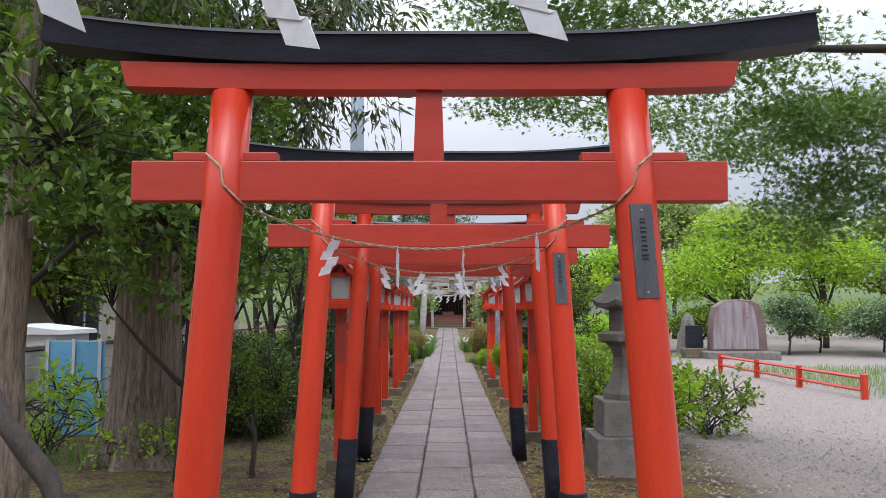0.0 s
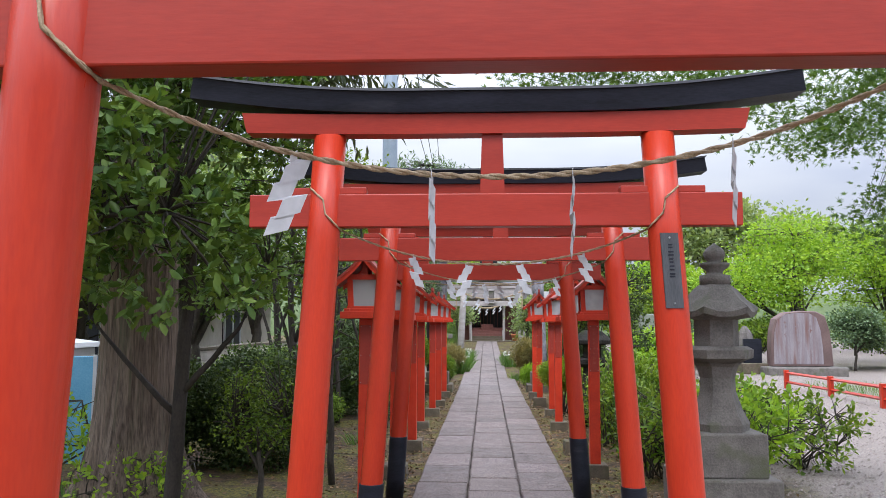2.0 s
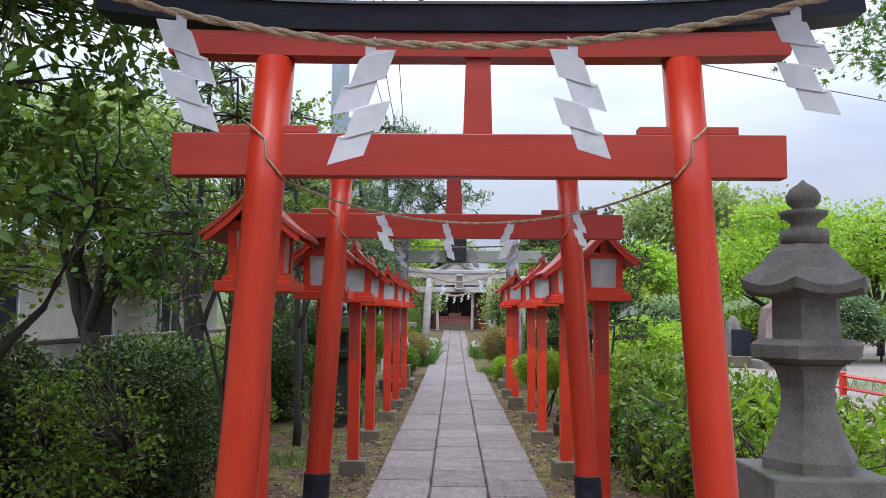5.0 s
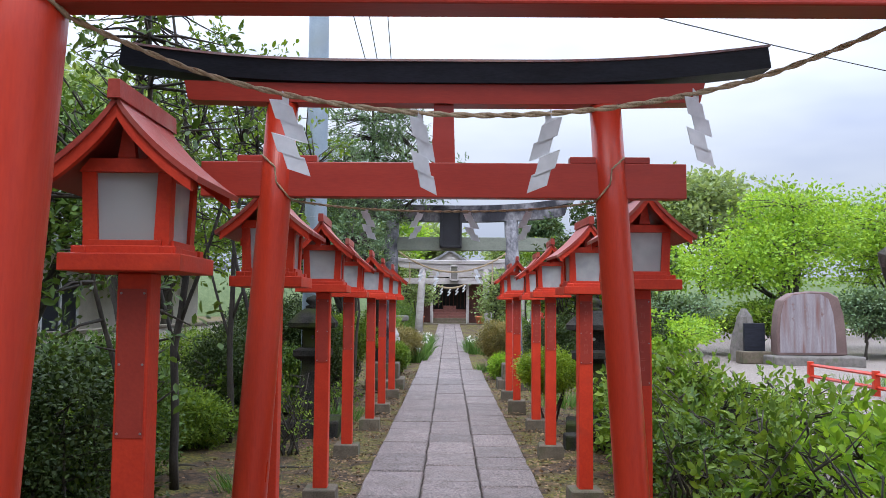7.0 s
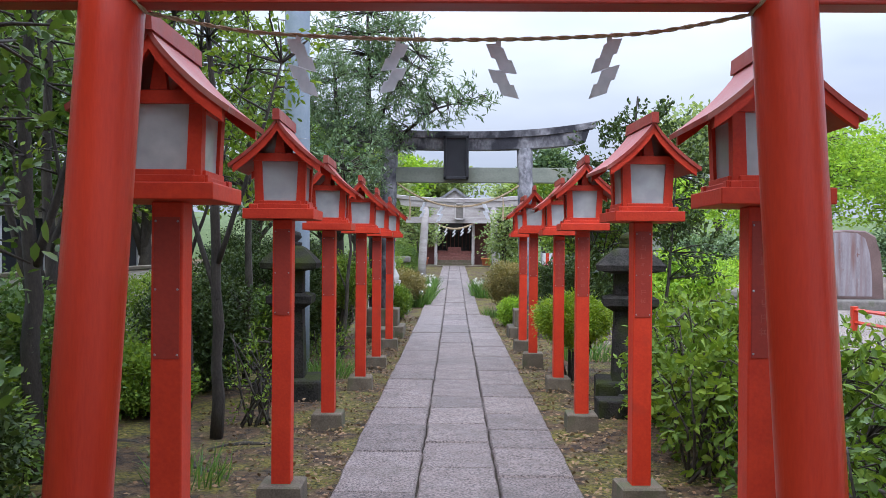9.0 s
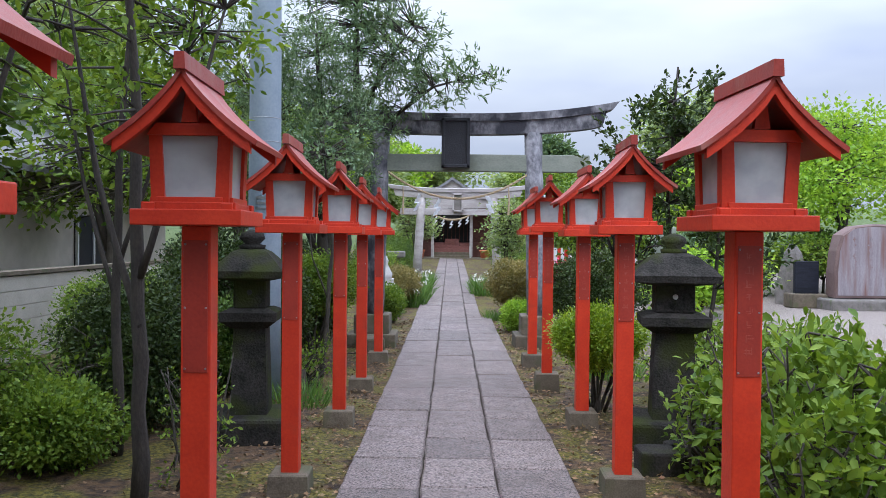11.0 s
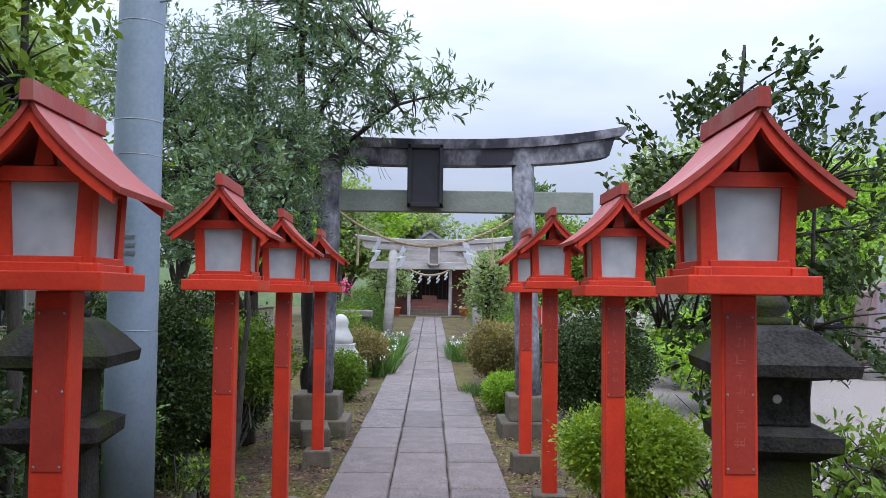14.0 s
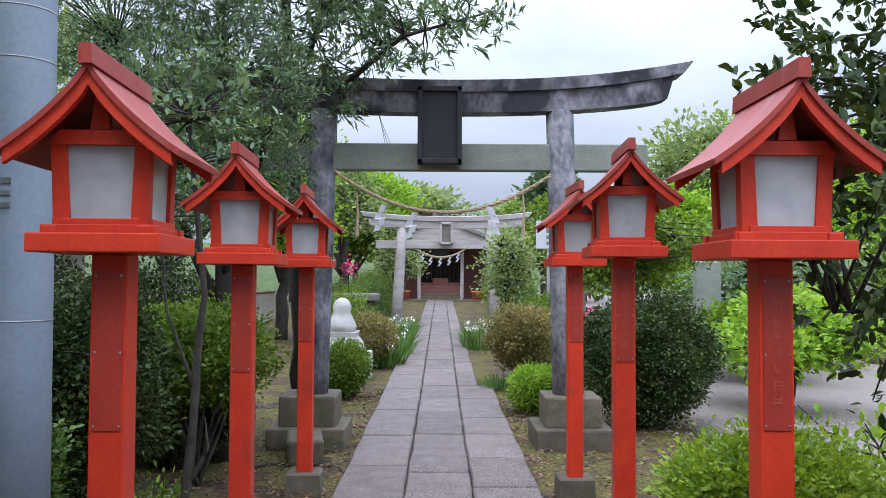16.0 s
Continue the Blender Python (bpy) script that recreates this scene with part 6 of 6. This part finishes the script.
far_tree(-4.0, 52.5, 5.0, 1.9, M_LEAFM, 233, "evergreen tree beside the hall", 0.18, 300)
far_tree(4.3, 44.0, 4.4, 2.0, M_LEAFM, 234, "evergreen tree beside the path", 0.16, 300)
far_tree(4.1, 38.0, 3.4, 1.5, M_LEAFD, 235, "small dark evergreen tree beside the path", 0.13, 260, trunk=0.07)
far_tree(4.9, 54.0, 5.4, 2.2, M_LEAFM, 236, "evergreen tree beside the hall", 0.18, 300)
far_tree(30.0, 40.0, 9.0, 5.0, M_LEAFM, 230, "green tree in the distance", 0.3, 380)
far_tree(-14.0, 34.0, 10.0, 5.0, M_FAR, 231, "tall tree behind the house", 0.3, 380)

backdrop = bmesh.new()
rows_b = []
for i in range(49):
    a = radians(-25 + i * 230 / 48)
    top = 5.5 + 2.5 * noise.noise((i * 0.35, 0, 5)) + 1.5 * noise.noise((i * 1.3, 2, 5))
    rows_b.append((110 * math.cos(a), 10 + 110 * math.sin(a), top))
lowv = [backdrop.verts.new((x, y, -1)) for x, y, _ in rows_b]
midv = [backdrop.verts.new((x * 1.01, y * 1.01, t * 0.6)) for x, y, t in rows_b]
topv = [backdrop.verts.new((x * 1.05, y * 1.05, t)) for x, y, t in rows_b]
for a, b in ((lowv, midv), (midv, topv)):
    for i in range(48):
        backdrop.faces.new((a[i], a[i + 1], b[i + 1], b[i]))
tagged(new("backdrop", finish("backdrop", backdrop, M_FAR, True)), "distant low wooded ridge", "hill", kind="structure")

# grasses and flowers along the far path
def tuft(x, y, r, n, h, label, flowers=0, material=None, seed=1):
    rg = np.random.default_rng(seed)
    root = thing("grass_clump", x, y, -0.06, label, "grass")
    a, d = rg.random(n) * 6.28, np.sqrt(rg.random(n)) * r
    p = np.stack([d * np.cos(a), d * np.sin(a), np.zeros(n)], 1)
    u = np.stack([np.cos(a) * 0.35, np.sin(a) * 0.35, np.ones(n)], 1) + rg.normal(size=(n, 3)) * 0.2
    ob = new("leaf_tuft", scatter("leaf_tuft", p, u, rg.uniform(0.6, 1.1, n) * h, "blade", material or M_GRASS, seed))
    ob.parent = root
    if flowers:
        k = rg.integers(0, n, flowers)
        q = p[k] * 1.1 + np.stack([np.zeros(flowers), np.zeros(flowers), rg.uniform(0.7, 1.0, flowers) * h], 1)
        q = np.repeat(q, 5, axis=0) + rg.normal(size=(flowers * 5, 3)) * 0.02
        fl = new("flowers", scatter("petals", q, rg.normal(size=(flowers * 5, 3)), np.full(flowers * 5, 0.06), "small", M_FLOWER, seed + 1))
        fl.parent = root


for i, (x, y, r, n, h, fl) in enumerate(((-0.95, 28.5, 0.35, 260, 0.55, 10), (-1.0, 30.2, 0.45, 320, 0.6, 18), (-1.05, 32.2, 0.45, 320, 0.6, 14), (0.95, 31.5, 0.45, 320, 0.5, 12), (1.0, 33.2, 0.45, 300, 0.5, 12), (0.85, 25.9, 0.22, 160, 0.28, 0), (-0.95, 34.0, 0.4, 220, 0.55, 8),
                                            (-1.55, 17.6, 0.30, 200, 0.30, 0), (-1.75, 13.1, 0.25, 120, 0.25, 0), (1.85, 19.4, 0.4, 200, 0.35, 0), (-2.3, 19.6, 0.5, 240, 0.3, 0), (-3.8, 9.1, 0.4, 160, 0.3, 0))):
    tuft(x, y, r, n, h, "tuft of long green leaves beside the path" if not fl else "clump of strap leaves with white flowers", fl, None, 300 + i)
bed = np.random.default_rng(77)
n = 5200
p = np.stack([bed.uniform(8.2, 15.5, n), bed.uniform(16.2, 24.3, n), np.full(n, -0.05)], 1)
tagged(new("lawn", scatter("lawn", p, np.stack([bed.normal(0, 0.3, n), bed.normal(0, 0.3, n), np.ones(n)], 1), bed.uniform(0.12, 0.3, n), "blade", M_GRASS, 78)), "grass bed inside the low red fence", "grass", kind="stuff")
for i, (x, y, z) in enumerate(((1.95, 34.0, 1.75), (-2.1, 33.0, 1.75), (2.3, 26.8, 1.0))):
    root = thing("flower_spray", x, y, -0.06, "spray of vivid pink blossom on thin stems", "flowers")
    rg = np.random.default_rng(i)
    part("stems", tube([(0, 0, 0), (0.03, 0, z * 0.5), (0, 0, z)], 0.012, 5), M_TWIG, root)
    q = np.array([0, 0, z]) + rg.normal(size=(90, 3)) * 0.11
    ob = new("blossom", scatter("blossom", q, rg.normal(size=(90, 3)), np.full(90, 0.08), "small", M_PINK, i))
    ob.parent = root

# ---- litter, gravel, roots ----
lit = np.random.default_rng(91)
n = 26000
side = np.where(lit.random(n) < 0.5, -1, 1)
p = np.stack([side * (0.77 + np.abs(lit.normal(0, 0.75, n))), lit.uniform(2.5, 30, n), lit.uniform(-0.030, -0.012, n)], 1)
tagged(new("leaf_litter", scatter("leaf_litter", p, np.stack([lit.normal(size=n), lit.normal(size=n), lit.normal(0, 0.15, n)], 1), lit.uniform(0.012, 0.050, n), "small", M_LITTER, 92)), "dry fallen leaves beside the path", "leaves", kind="stuff")
n = 9000
p = np.stack([2.4 + np.abs(lit.normal(0, 3.0, n)), lit.uniform(4.5, 24, n), np.full(n, -0.040)], 1)
verts, faces = [], []
for i in range(n):
    s = lit.uniform(0.010, 0.026)
    o = len(verts)
    a0 = lit.uniform(0, 6.28)
    verts += [(p[i, 0] + s * math.cos(a0 + k * 1.571), p[i, 1] + s * math.sin(a0 + k * 1.571) * 0.8, p[i, 2]) for k in range(4)] + [(p[i, 0] + s * 0.2, p[i, 1], p[i, 2] + s * 0.9)]
    faces += [(o, o + 1, o + 4), (o + 1, o + 2, o + 4), (o + 2, o + 3, o + 4), (o + 3, o, o + 4)]
gm = bpy.data.meshes.new("gravel")
gm.from_pydata(verts, [], faces)
gm.materials.append(M_PEBBLE)
tagged(new("gravel", gm), "loose pale gravel over the yard", "gravel", kind="stuff")
for i, (x, y, ang, ln) in enumerate(((-1.75, 13.6, -0.4, 0.9), (-1.55, 14.0, 0.5, 0.7), (-2.1, 14.1, 2.8, 0.6), (-1.9, 12.2, 0.2, 0.8), (-1.25, 21.2, 0.3, 0.7))):
    rt = thing("tree_root", x, y, -0.06, "thin surface root across the mossy soil", "root")
    part("root", tube([(math.cos(ang) * ln * f - ln / 2, math.sin(ang) * ln * f + 0.06 * math.sin(6 * f), 0.012 - 0.03 * abs(f - 0.5)) for f in (0, 0.2, 0.4, 0.6, 0.8, 1)], [0.012, 0.02, 0.022, 0.018, 0.014, 0.006], 6), M_TWIG, rt, smooth=True)

# ---- paving stones ----
rng_s = random.Random(17)
for x0, x1 in ((-0.765, -0.257), (-0.245, 0.249), (0.261, 0.758)):
    y = -4.0 + rng_s.uniform(0, 0.5)
    for stop in (18.30, 30.7 if x0 < -0.5 else 26.0):
        while y < stop - 0.05:
            ln = rng_s.uniform(0.55, 1.15) if stop < 19 else rng_s.uniform(0.9, 1.7)
            if stop - (y + ln) < 0.50:
                ln = stop - y
            part("slab", slab(x0, x1, y + 0.006, y + ln - 0.006, rng_s.uniform(-0.004, 0.004) + (0.006 if stop < 19 else 0), rng_s), M_SLAB, pavement)
            y += ln + (0.02 if abs(y + ln - 18.3) < 0.01 else 0.0)
for x0, x1 in ((-0.62, -0.257), (-0.245, 0.249), (0.261, 0.56)):
    y = 30.72 if x0 < -0.5 else 26.02
    while y < 52.5:
        ln = rng_s.uniform(1.0, 2.0)
        part("slab", slab(x0, x1, y + 0.006, min(52.6, y + ln) - 0.006, rng_s.uniform(-0.004, 0.004), rng_s), M_SLAB, pavement)
        y += ln
court = tagged(new("court", finish("court", box(-3.5, 3.5, 52.6, 57, 0.30, 0.585, 0.01), M_CONC)), "grey stone forecourt before the hall", "court", kind="structure")
